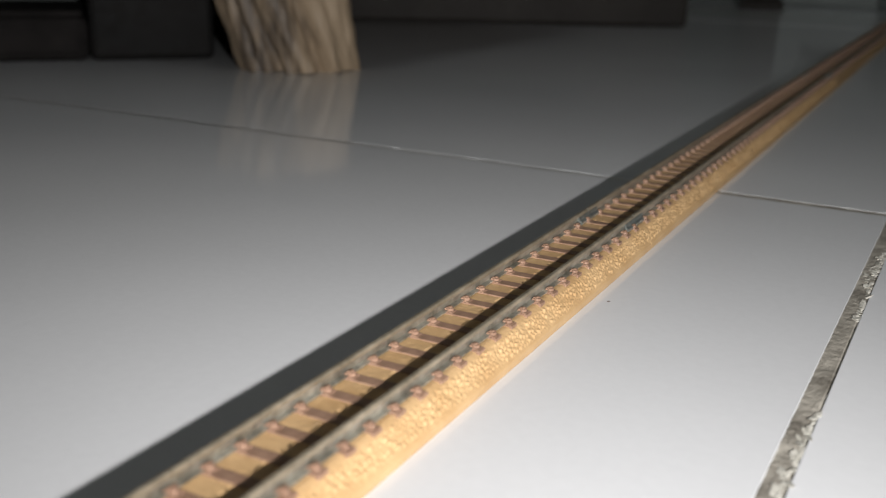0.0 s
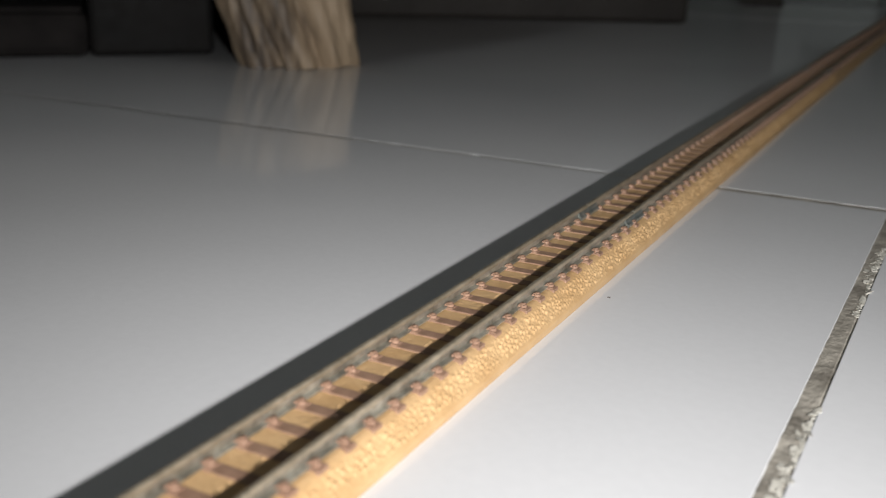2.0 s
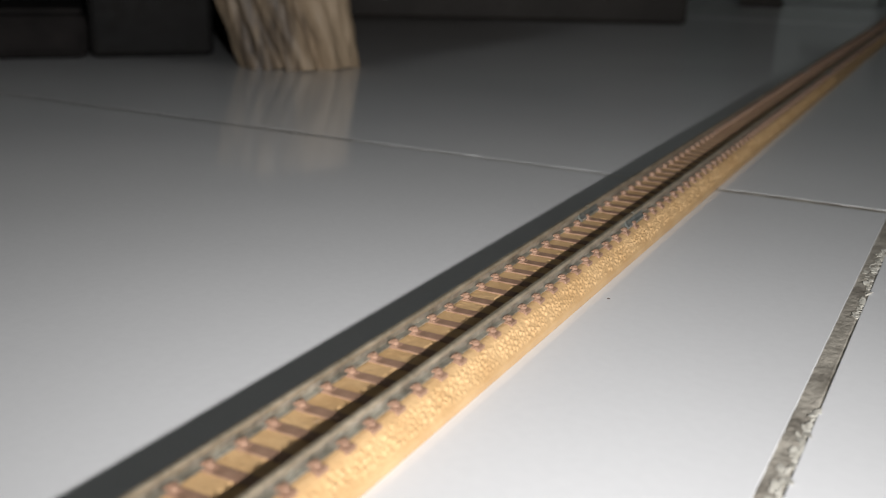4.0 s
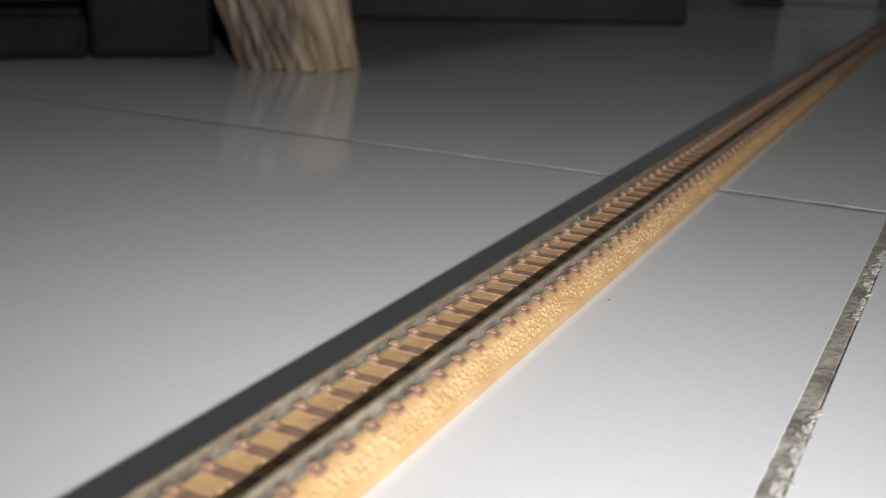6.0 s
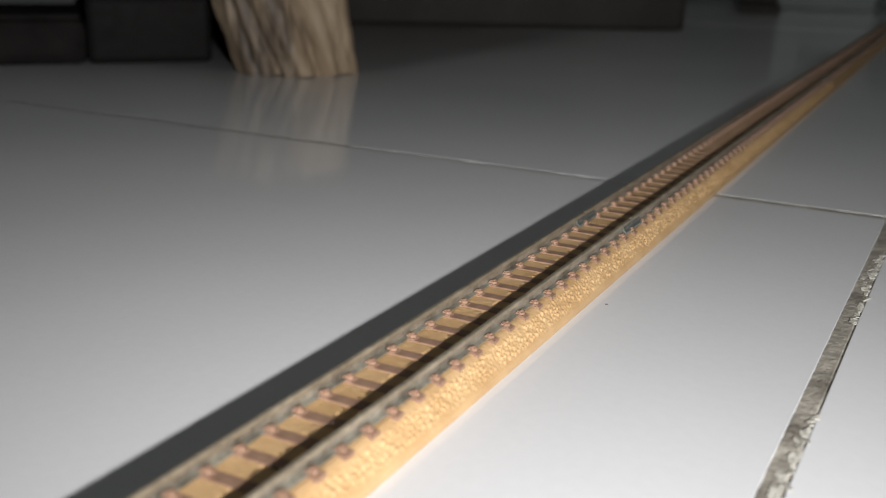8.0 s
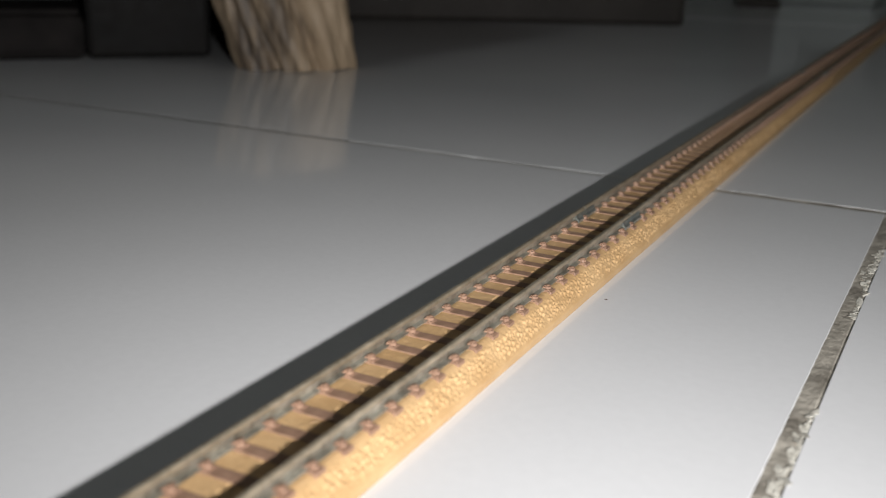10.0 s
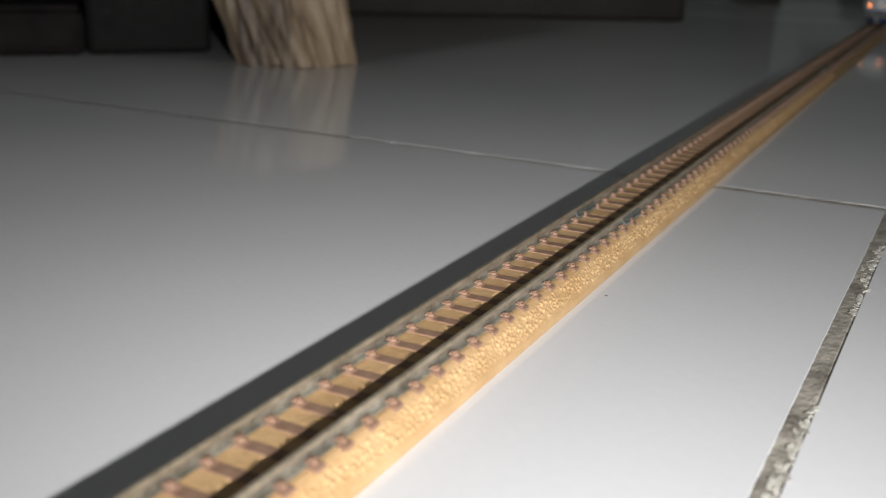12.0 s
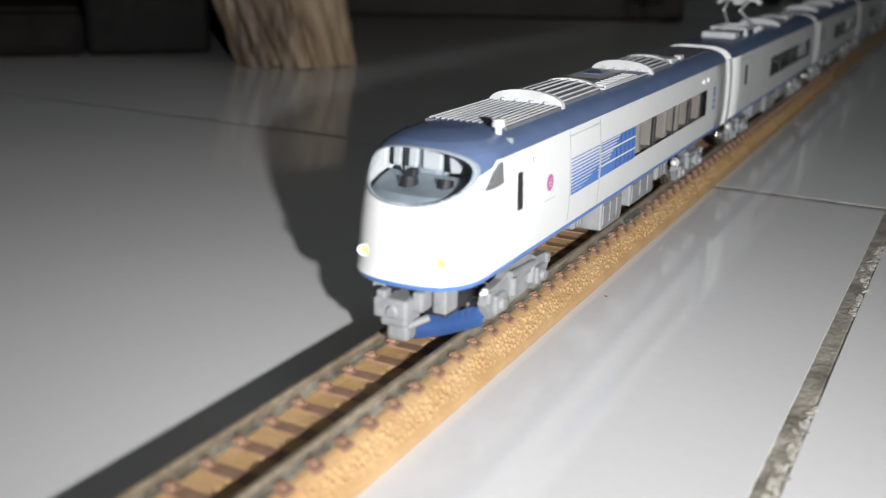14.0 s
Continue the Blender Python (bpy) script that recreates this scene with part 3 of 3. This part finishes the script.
        part_of("wheelset", bm, STEEL, b, "bright metal wheels on an axle")


def underframe(car, spans):
    for y0, y1, z0, w in spans:
        bm = bmesh.new()
        box(bm, 0, (y0 + y1) / 2, (z0 + 15) / 2, 2 * w, y1 - y0, 15 - z0, 0.4)
        for s in (1, -1):
            for k in range(3):
                box(bm, s * w, y0 + (y1 - y0) * (k + 0.5) / 3, (z0 + 15) / 2 - 0.2, 0.35, (y1 - y0) * 0.24, (15 - z0) * 0.6, 0.1)
        part_of("equipment_box", bm, FRAMEGREY, car, "grey underfloor equipment box")


def air_unit(car, y0, y1, w=6.3, high=2.0):
    """An arched roof unit: pale end plates, slatted top."""
    def arch(w, high, n=14):
        return [(w * math.cos(math.pi * k / n), 32.9 + (high + 0.5) * math.sin(math.pi * k / n) ** 0.8) for k in range(n + 1)]
    bm = bmesh.new()
    sweep(bm, arch(w - 0.5, high - 0.75), y0 + 0.5, y1 - 0.5)
    unit = part_of("air_conditioner", solid(bm), ROOFDARK, car, "arched roof air conditioner with pale end plates")
    for y, k in ((y0, 1.0), (y1 - 1.1, 0.86)):
        bm = bmesh.new()
        sweep(bm, arch(w * k, high * k), y, y + 1.1)
        for x in (-3.6, -1.2, 1.2, 3.6):
            box(bm, x, y - 0.25, 33.5, 0.7, 0.7, 0.8, 0.15)
        part_of("end_plate", solid(bm), ROOFGREY, unit, "pale arched end plate")
    for k in range(9):
        t = math.pi * (k + 1.5) / 11
        bm = bmesh.new()
        box(bm, (w - 0.45) * math.cos(t), (y0 + y1) / 2, 32.95 + (high - 0.2) * math.sin(t) ** 0.8, 0.34, y1 - y0 - 2.2, 0.3, 0.08)
        part_of("slat", bm, ROOFGREY, unit)


def roof_ribs(car, y0, y1, n=12, w=5.8):
    bm = bmesh.new()
    box(bm, 0, (y0 + y1) / 2, 32.98, 2 * w + 1, y1 - y0 + 1, 0.9, 0.1)
    bed = part_of("roof_panel", bm, ROOFDARK, car, "dark ribbed roof panel")
    for k in range(n):
        bm = bmesh.new()
        box(bm, -w + 2 * w * k / (n - 1), (y0 + y1) / 2, 33.5, 0.18, y1 - y0, 0.3, 0.05)
        part_of("rib", bm, ROOFGREY, bed)


def end_frame(car, y, d):
    """The pale gangway frame between two cars."""
    bm = bmesh.new()
    ring = [(half_width(z) + 0.12, z) for z in HEIGHTS if z < 30.7]
    outer = ring + [(-x, z) for x, z in ring[::-1]]
    inner = [(x * 0.8, 15.8 + (z - 15.0) * 0.86) for x, z in outer]
    rows = [[bm.verts.new((x, yy, z)) for x, z in r] for yy, r in ((y, outer), (y + d, outer), (y + d, inner), (y, inner))]
    n = len(outer)
    for a in range(4):
        p, q = rows[a], rows[(a + 1) % 4]
        for i in range(n):
            bm.faces.new((p[i], p[(i + 1) % n], q[(i + 1) % n], q[i]))
    part_of("gangway_frame", solid(bm), WHITE, car, "white gangway frame at the car's end")
    bm = bmesh.new()
    box(bm, 0, y + d * 1.0, 23.5, 8.5, abs(d) * 2.6, 14.5, 0.6)
    part_of("gangway_bellows", bm, BLACK, car, "dark folded gangway bellows")


def flank_mark(bm, y, z, dy, dz, sign, proud=0.05):
    """A thin printed patch on a flank."""
    n = max(1, int(dz / 0.5))
    for k in range(n):
        a, b = z - dz / 2 + dz * k / n, z - dz / 2 + dz * (k + 1) / n
        x0, x1 = sign * (half_width(a) + proud), sign * (half_width(b) + proud)
        f = [bm.verts.new(p) for p in ((x0, y - dy / 2, a), (x0, y + dy / 2, a), (x1, y + dy / 2, b), (x1, y - dy / 2, b))]
        bm.faces.new(f if sign > 0 else f[::-1])


def windscreen(car):
    def at(r, t, out):
        c, s = math.cos(t), math.sin(t)
        x = 7.8 * r * math.copysign(abs(c) ** (2 / 2.3), c)
        z = 29.3 + (2.95 if s > 0 else 3.75) * r * math.copysign(abs(s) ** (2 / 2.3), s)
        return (x, nose_y(x, z) - out, z)

    def ring(bm, radii, n=96):
        rows = [[bm.verts.new(at(r, 2 * math.pi * k / n, o)) for k in range(n)] for r, o in radii]
        for a, b in zip(rows, rows[1:]):
            for k in range(n):
                bm.faces.new((a[k], a[(k + 1) % n], b[(k + 1) % n], b[k]))
        return rows
    bm = bmesh.new()
    rows = ring(bm, [(r, 0.06) for r in (0.97, 0.85, 0.7, 0.5, 0.3, 0.12)])
    bm.faces.new(rows[-1])
    glass = part_of("windscreen", solid(bm), GLASS, car, "wide wrap-around curved windscreen", smooth=True)
    glass.visible_shadow = False
    bm = bmesh.new()
    ring(bm, [(1.03, -0.1), (1.02, 0.12), (0.99, 0.16), (0.955, 0.12), (0.945, -0.3)])
    part_of("gasket", solid(bm), DASH, glass, "thin dark windscreen surround", smooth=True)
    bm = bmesh.new()
    rows = []
    for k in range(25):
        x = 7.3 - 14.6 * k / 24
        front = nose_y(x, 26.0) + 0.9
        rows.append([bm.verts.new(p) for p in ((x, front, 24.6), (x, front + 0.5, 25.6), (x, front + 1.6, 26.3), (x, 9.0, 27.0), (x, 11.4, 27.5), (x, 11.6, 24.0))])
    for p, q in zip(rows, rows[1:]):
        for i in range(5):
            bm.faces.new((p[i], q[i], q[i + 1], p[i + 1]))
    desk = part_of("driver_desk", solid(bm), DASH, car, "grey-blue driver's desk")
    bm = bmesh.new()
    for x, y, r in ((-2.4, 7.6, 1.5), (2.6, 8.4, 1.3)):
        rod(bm, (x, y, 26.2), (x, y + 0.4, 27.7), r, r * 0.75, 20)
    box(bm, -2.4, 8.6, 28.1, 1.6, 1.2, 1.2, 0.35)
    part_of("console", bm, BLACK, desk, "dark rounded console")
    bm = bmesh.new()
    box(bm, 0, 17.0, 27, 16.4, 0.8, 11, 0.1)
    back = part_of("cab_bulkhead", bm, DASH, car)
    bm = bmesh.new()
    box(bm, -2.0, 13.2, 28.0, 3.6, 1.6, 5.0, 0.6)
    box(bm, -2.0, 12.0, 25.6, 3.8, 3.4, 1.2, 0.4)
    part_of("driver_seat", bm, DASH, back, "dark driver's seat")
    for x, w, tilt in ((-6.4, 1.3, 4), (-3.9, 1.5, 4), (-1.0, 3.0, 2), (3.4, 3.8, -6)):
        bm = bmesh.new()
        box(bm, x, 11.8, 29.8, w, 0.6, 3.6, 0.3, Matrix.Rotation(radians(tilt), 3, "Y"))
        part_of("bulkhead_panel", bm, PALEPANEL, back, "white panel behind the driver's seat")
    bm = bmesh.new()
    rod(bm, (1.9, 14.2, 31.6), (1.0, 13.6, 28.2), 0.22)
    part_of("pillar", bm, ROOFGREY, back)
    return glass


def build_head():
    car = empty("head_car", pose(0, 0, 0), "white model train head car with slate blue roof and striped flank", "model train", "train cars")
    L = 141.5
    made = shell(car, L, True, [(69.5, 122.5, 20.5, 26.2)], 6)
    windscreen(car)
    for sign in (1, -1):
        x = 5.6 * sign
        y = nose_y(x, 18.7)
        bm = bmesh.new()
        n = 20
        rings = [[bm.verts.new((x + r * 1.25 * math.cos(2 * math.pi * k / n), yy, 18.7 + r * math.sin(2 * math.pi * k / n))) for k in range(n)]
                 for r, yy in ((0.88, y + 0.4), (0.84, y - 0.3), (0.78, y - 0.42), (0.66, y - 0.38), (0.62, y + 0.45))]
        for p, q in zip(rings, rings[1:]):
            for k in range(n):
                bm.faces.new((p[k], p[(k + 1) % n], q[(k + 1) % n], q[k]))
        lamp = part_of("headlight", solid(bm), WHITE, car, "small white headlight tube with a warm glowing lens", smooth=True)
        bm = bmesh.new()
        rod(bm, (x, y + 0.5, 18.7), (x, y + 0.2, 18.7), 0.74, 0.74, 20)
        part_of("lens", bm, HEADLIGHT, lamp, "warm orange glowing lens")
        # quarter window of the cab, with its pale frame
        outline = [(7.3, 27.2), (9.8, 27.3), (12.5, 27.5), (12.5, 30.3), (11.0, 30.3), (9.3, 29.3)]
        mid = (10.6, 28.6)
        rim = [(p[0] + (q[0] - p[0]) * k / 4, p[1] + (q[1] - p[1]) * k / 4) for p, q in zip(outline, outline[1:] + outline[:1]) for k in range(4)]

        def loop(bm, grow, out):
            at = [(mid[0] + (y - mid[0]) * grow, mid[1] + (z - mid[1]) * grow) for y, z in rim]
            return [bm.verts.new((sign * (side_x(y, z) + out), y, z)) for y, z in at]

        def skin(bm, loops):
            for p, q in zip(loops, loops[1:]):
                for k in range(len(rim)):
                    bm.faces.new((p[k], p[(k + 1) % len(rim)], q[(k + 1) % len(rim)], q[k]))
            return bm
        bm = bmesh.new()
        skin(bm, [loop(bm, g, o) for g, o in ((1.2, -0.1), (1.2, 0.14), (1.0, 0.18), (0.98, 0.0))])
        surround = part_of("quarter_window", solid(bm), WHITE, car, "small cab side window in a white frame")
        bm = bmesh.new()
        loops = [loop(bm, g, 0.08) for g in (1.0, 0.75, 0.5, 0.25, 0.05)]
        skin(bm, loops)
        bm.faces.new(loops[-1])
        part_of("pane", solid(bm), PANEGREY, surround, "dark glossy pane")
        # cab door with its narrow window and hand rail
        bm = bmesh.new()
        flank_mark(bm, 19.0, 23.0, 5.6, 12.0, sign, 0.12)
        door = part_of("cab_door", bm, WHITE, made["body"])
        bm = bmesh.new()
        flank_mark(bm, 17.3, 25.3, 1.8, 5.2, sign, 0.18)
        part_of("door_window", bm, BLACK, door, "narrow dark door window")
        bm = bmesh.new()
        for y in (15.9, 22.2):
            rod(bm, (sign * 9.35, y, 17), (sign * 9.42, y, 29), 0.24, n=8)
        part_of("hand_rail", bm, ROOFGREY, door)
        # printed emblem
        bm = bmesh.new()
        x = sign * (half_width(24.2) + 0.06)
        disc = [bm.verts.new((x, 28.4 + 1.25 * math.cos(k * math.pi / 16), 24.2 + 1.25 * math.sin(k * math.pi / 16))) for k in range(32)]
        bm.faces.new(disc if sign > 0 else disc[::-1])
        mark = part_of("emblem", bm, PINK, made["body"], "round pink emblem")
        bm = bmesh.new()
        for dz, w in ((0.45, 0.9), (0.0, 1.2), (-0.45, 0.8)):
            flank_mark(bm, 28.4, 24.2 + dz, w, 0.14, sign, 0.1)
        part_of("emblem_bars", bm, WHITE, mark)
        bm = bmesh.new()
        flank_mark(bm, 28.4, 21.7, 4.2, 0.16, sign, 0.06)
        part_of("small_print", bm, ROOFGREY, made["body"])
        # passenger door joints
        bm = bmesh.new()
        for y in (36.6, 50.2):
            flank_mark(bm, y, 23.2, 0.28, 14.2, sign, 0.07)
        flank_mark(bm, 43.4, 29.6, 13.6, 0.22, sign, 0.07)
        part_of("door_joint", bm, ROOFGREY, made["body"])
        # blue print: stripes that thicken downwards, then a solid field with white lines
        bm = bmesh.new()
        for k in range(11):
            z = 26.0 - 0.545 * k
            t = 0.16 + 0.026 * k
            flank_mark(bm, 43.5, z, 12.8, t, sign, 0.06)
        for k in range(8):
            flank_mark(bm, 42.6 + 0.9 * k, 20.6 + 0.13 * k, 0.9, 0.5 + 0.26 * k, sign, 0.065)
        part_of("blue_stripes", bm, BLUE, made["body"], "fading bright blue stripes")
        bm = bmesh.new()
        flank_mark(bm, 60.0, 23.3, 18.6, 5.8, sign, 0.06)
        field = part_of("blue_field", bm, BLUE, made["body"], "bright blue printed field")
        bm = bmesh.new()
        for z in (22.3, 24.4):
            flank_mark(bm, 60.0, z, 18.6, 0.32, sign, 0.09)
        for k in range(7):
            flank_mark(bm, 50.7 + 4.8 - 0.45 * k, 26.0 - 0.5 * k, 9.6 - 0.9 * k, 0.2, sign, 0.1)
        part_of("white_lines", bm, WHITE, field)
        bm = bmesh.new()
        for k in range(5):
            flank_mark(bm, 58.6 + 2.3 * k, 23.3, 0.4, 5.6, sign, 0.08)
        part_of("field_bars", bm, NAVY, field)
        bm = bmesh.new()
        for z in (21.4, 22.9, 24.4, 25.6):
            flank_mark(bm, 129.5, z, 2.0, 0.95, sign, 0.06)
        part_of("number_bars", bm, BLUE, made["body"])
        for y in (119.0, 123.0):
            bm = bmesh.new()
            rod(bm, (sign * 9.0, y, 28.3), (sign * 9.5, y, 28.3), 0.6, 0.5)
            part_of("side_lamp", bm, WHITE, made["body"])
    # roof
    roof_ribs(car, 19.5, 39.0, 13)
    air_unit(car, 40.0, 60.0)
    bm = bmesh.new()
    box(bm, 0, 74, 33.42, 11.6, 26, 0.35, 0.1)
    panel = part_of("roof_panel", bm, ROOFGREY, made["roof"], "pale grey roof panel")
    bm = bmesh.new()
    sweep(bm, [(3.4 * math.cos(math.pi * k / 10), 33.5 + 1.1 * math.sin(math.pi * k / 10)) for k in range(11)], 61.5, 63.0)
    part_of("cowl", solid(bm), ROOFGREY, panel)
    bm = bmesh.new()
    box(bm, -1.2, 66, 33.75, 6.6, 7.0, 0.4, 0.12)
    part_of("hatch", bm, ROOFDARK, panel, "dark roof hatch")
    for k in range(8):
        bm = bmesh.new()
        box(bm, 4.3, 62.5 + 2.3 * k, 33.85, 2.6, 0.7, 0.5, 0.1)
        part_of("rung", bm, ROOFGREY, panel)
    for x in (2.9, 5.6):
        bm = bmesh.new()
        box(bm, x, 70.5, 33.8, 0.35, 18.0, 0.4, 0.08)
        part_of("ladder_rail", bm, ROOFGREY, panel)
    bm = bmesh.new()
    box(bm, 3.6, 82.5, 33.66, 4.0, 4.4, 0.25, 0.06)
    box(bm, -2.6, 80.5, 33.66, 3.2, 6.0, 0.25, 0.06)
    part_of("blue_patch", bm, BLUEROOF, panel, "slate blue painted patches")
    air_unit(car, 88.0, 104.0)
    for x, y, w, d, h in ((3.2, 107, 4.4, 5.0, 1.2), (-2.2, 109, 5.0, 8.0, 0.9), (4.6, 113, 1.6, 3.0, 1.4)):
        bm = bmesh.new()
        box(bm, x, y, 33.8, w, d, h, 0.3)
        part_of("roof_box", bm, ROOFGREY, made["roof"])
    bm = bmesh.new()
    box(bm, 0, 122, 33.42, 11.4, 32, 0.35, 0.1)
    part_of("roof_panel", bm, ROOFDARK, made["roof"])
    bm = bmesh.new()
    rod(bm, (6.2, 16.6, 31.8), (6.2, 16.6, 34.0), 0.5)
    rod(bm, (6.2, 16.6, 33.9), (6.2, 16.6, 34.9), 0.95, 0.8)
    part_of("antenna", bm, ROOFGREY, made["roof"], "small pale roof antenna")
    # under the nose
    bm = bmesh.new()
    n = 24
    rows = []
    for z, push in ((7.0, 0.0), (8.2, 0.6), (9.7, 1.9)):
        rows.append([bm.verts.new((6.9 * (1 - 2 * k / n), 3.0 + push + 9.0 * abs(1 - 2 * k / n) ** 1.6, z)) for k in range(n + 1)])
    for a, b in zip(rows, rows[1:]):
        for k in range(n):
            bm.faces.new((a[k], a[k + 1], b[k + 1], b[k]))
    bmesh.ops.solidify(bm, geom=bm.faces[:], thickness=0.5)
    part_of("snowplough", solid(bm), BLUE, car, "bright blue curved snowplough", smooth=True)
    bm = bmesh.new()
    for x in (-4.6, 4.6):
        box(bm, x, 5.4, 12.9, 2.0, 3.6, 3.8, 0.3)
    part_of("plough_bracket", bm, FRAMEGREY, car)
    bm = bmesh.new()
    box(bm, 0, 8.0, 12.6, 11.0, 8.0, 4.2, 0.4)
    part_of("nose_underframe", bm, BLACK, car)
    bm = bmesh.new()
    box(bm, 0, 1.6, 11.6, 4.0, 4.0, 3.8, 0.5)
    box(bm, -0.4, 0.0, 12.2, 5.0, 1.2, 2.8, 0.4)
    box(bm, 0.2, 1.6, 8.8, 3.2, 2.6, 2.4, 0.5)
    box(bm, -1.8, 0.4, 13.9, 1.4, 1.8, 1.2, 0.3)
    box(bm, 2.6, 2.8, 13.0, 1.6, 3.0, 2.8, 0.4)
    rod(bm, (0, -0.6, 12.0), (0, -1.0, 12.0), 0.9, 0.6)
    rod(bm, (1.6, 0.6, 9.8), (3.4, 3.0, 10.6), 0.5)
    box(bm, 0, 5.5, 12.2, 3.2, 5.0, 2.4, 0.3)
    part_of("coupler", bm, FRAMEGREY, car, "moulded grey dummy coupler")
    bogie(car, 22.5, 0.6)
    bogie(car, 118.0)
    underframe(car, [(45, 49, 12.4, 7.4), (58, 69, 9.0, 7.8), (75, 90, 9.6, 7.6), (94, 101, 10.8, 7.2)])
    end_frame(car, L, 0.4)
    return car


def pantograph(car, y):
    bm = bmesh.new()
    for x in (-4.5, 4.5):
        for dy in (-7, 7):
            rod(bm, (x, y + dy, 33.2), (x, y + dy, 35.0), 0.75, 0.5)
    for x in (-4.5, 4.5):
        rod(bm, (x, y - 8, 35.2), (x, y + 8, 35.2), 0.45, n=8)
    for dy in (-7, 7):
        rod(bm, (-4.5, y + dy, 35.2), (4.5, y + dy, 35.2), 0.45, n=8)
    base = part_of("pantograph_base", bm, ROOFGREY, car, "pale pantograph frame on insulators")
    bm = bmesh.new()
    for s in (1, -1):
        rod(bm, (s * 3.5, y + 7, 35.4), (s * 2.2, y - 6, 40.0), 0.45, n=8)
        rod(bm, (s * 2.2, y - 6, 40.0), (s * 3.0, y + 3, 42.8), 0.42, n=8)
    part_of("arm", bm, ROOFGREY, base)
    bm = bmesh.new()
    for dy in (1.8, 4.4):
        rod(bm, (-4.6, y + dy, 42.6), (4.6, y + dy, 42.6), 0.6, n=8)
        for s in (1, -1):
            rod(bm, (s * 4.6, y + dy, 42.6), (s * 5.8, y + dy, 41.4), 0.5, n=8)
    box(bm, 0, y + 3.1, 41.6, 3.2, 3.0, 1.2, 0.4)
    part_of("contact_bow", bm, ROOFGREY, base, "pale contact bow")


def build_middle(current):
    car = empty("middle_car", pose(0, 0, 0), "white model train car with slate blue roof and " + ("raised pantograph" if current else "pale roof units"), "model train", "train cars")
    L = 137.0
    made = shell(car, L, False, [(52.0, 126.0, 20.5, 26.2)], 0)
    for sign in (1, -1):
        bm = bmesh.new()
        for y in (10.0, 24.0):
            flank_mark(bm, y, 22.8, 0.5, 13.6, sign, 0.1)
        flank_mark(bm, 17.0, 29.4, 14.0, 0.3, sign, 0.1)
        door = part_of("door_joint", bm, ROOFGREY, made["body"])
        bm = bmesh.new()
        flank_mark(bm, 17.0, 25.0, 2.4, 5.2, sign, 0.12)
        part_of("door_window", bm, BLACK, door, "narrow dark door window")
        bm = bmesh.new()
        for z in (21.4, 22.9, 24.4):
            flank_mark(bm, 123.0, z, 1.8, 0.9, sign, 0.06)
        part_of("number_bars", bm, BLUE, made["body"])
    if current:
        pantograph(car, 42.0)
        bm = bmesh.new()
        box(bm, 0, 25, 34.2, 9, 6, 1.8, 0.5)
        part_of("roof_box", bm, ROOFGREY, made["roof"])
        for x, y in ((-3, 56), (3, 58)):
            bm = bmesh.new()
            box(bm, x, y, 34.0, 4, 6, 1.5, 0.4)
            part_of("roof_box", bm, ROOFGREY, made["roof"])
        air_unit(car, 78, 98)
        bm = bmesh.new()
        box(bm, 0, 112, 34.0, 8, 12, 1.4, 0.4)
        part_of("roof_box", bm, ROOFGREY, made["roof"])
    else:
        for y in (20, 62, 104):
            air_unit(car, y, y + 20)
    bogie(car, 22.0)
    bogie(car, 115.0)
    underframe(car, [(40, 54, 10.0, 7.6), (60, 76, 9.0, 7.8), (82, 96, 10.0, 7.4)])
    end_frame(car, 0.0, -3.2)
    end_frame(car, L, 0.9)
    return car


head = build_head()
second = build_middle(True)
third = build_middle(False)
fourth = copy_thing(second, pose(0, 0, 0))
fifth = copy_thing(third, pose(0, 0, 0))

# the crumb lies beside the track
CRUMB = (0.0119, 0.1534)
crumb.matrix_basis = pose(CRUMB[0], CRUMB[1], 0)


# ---- what moves ----
NOSE = [(0.0, 1.92), (8.3, 1.92), (8.7, 1.89), (9.0, 1.81), (9.5, 1.645), (10.0, 1.465), (10.5, 1.282), (11.0, 1.098), (11.5, 0.922), (12.0, 0.742),
        (12.4, 0.596), (12.75, 0.4725), (13.0, 0.386), (13.3, 0.2888), (13.6, 0.1980), (13.8, 0.1458), (14.0, 0.1026)]


def motions():
    gaps = [0.0, 0.1475, 0.2885, 0.4295, 0.5705]
    for car, back in zip((head, second, third, fourth, fifth), gaps):
        walk(car, [(t, pose(0, y + back, RAILTOP / 1000)) for t, y in NOSE])


motions()
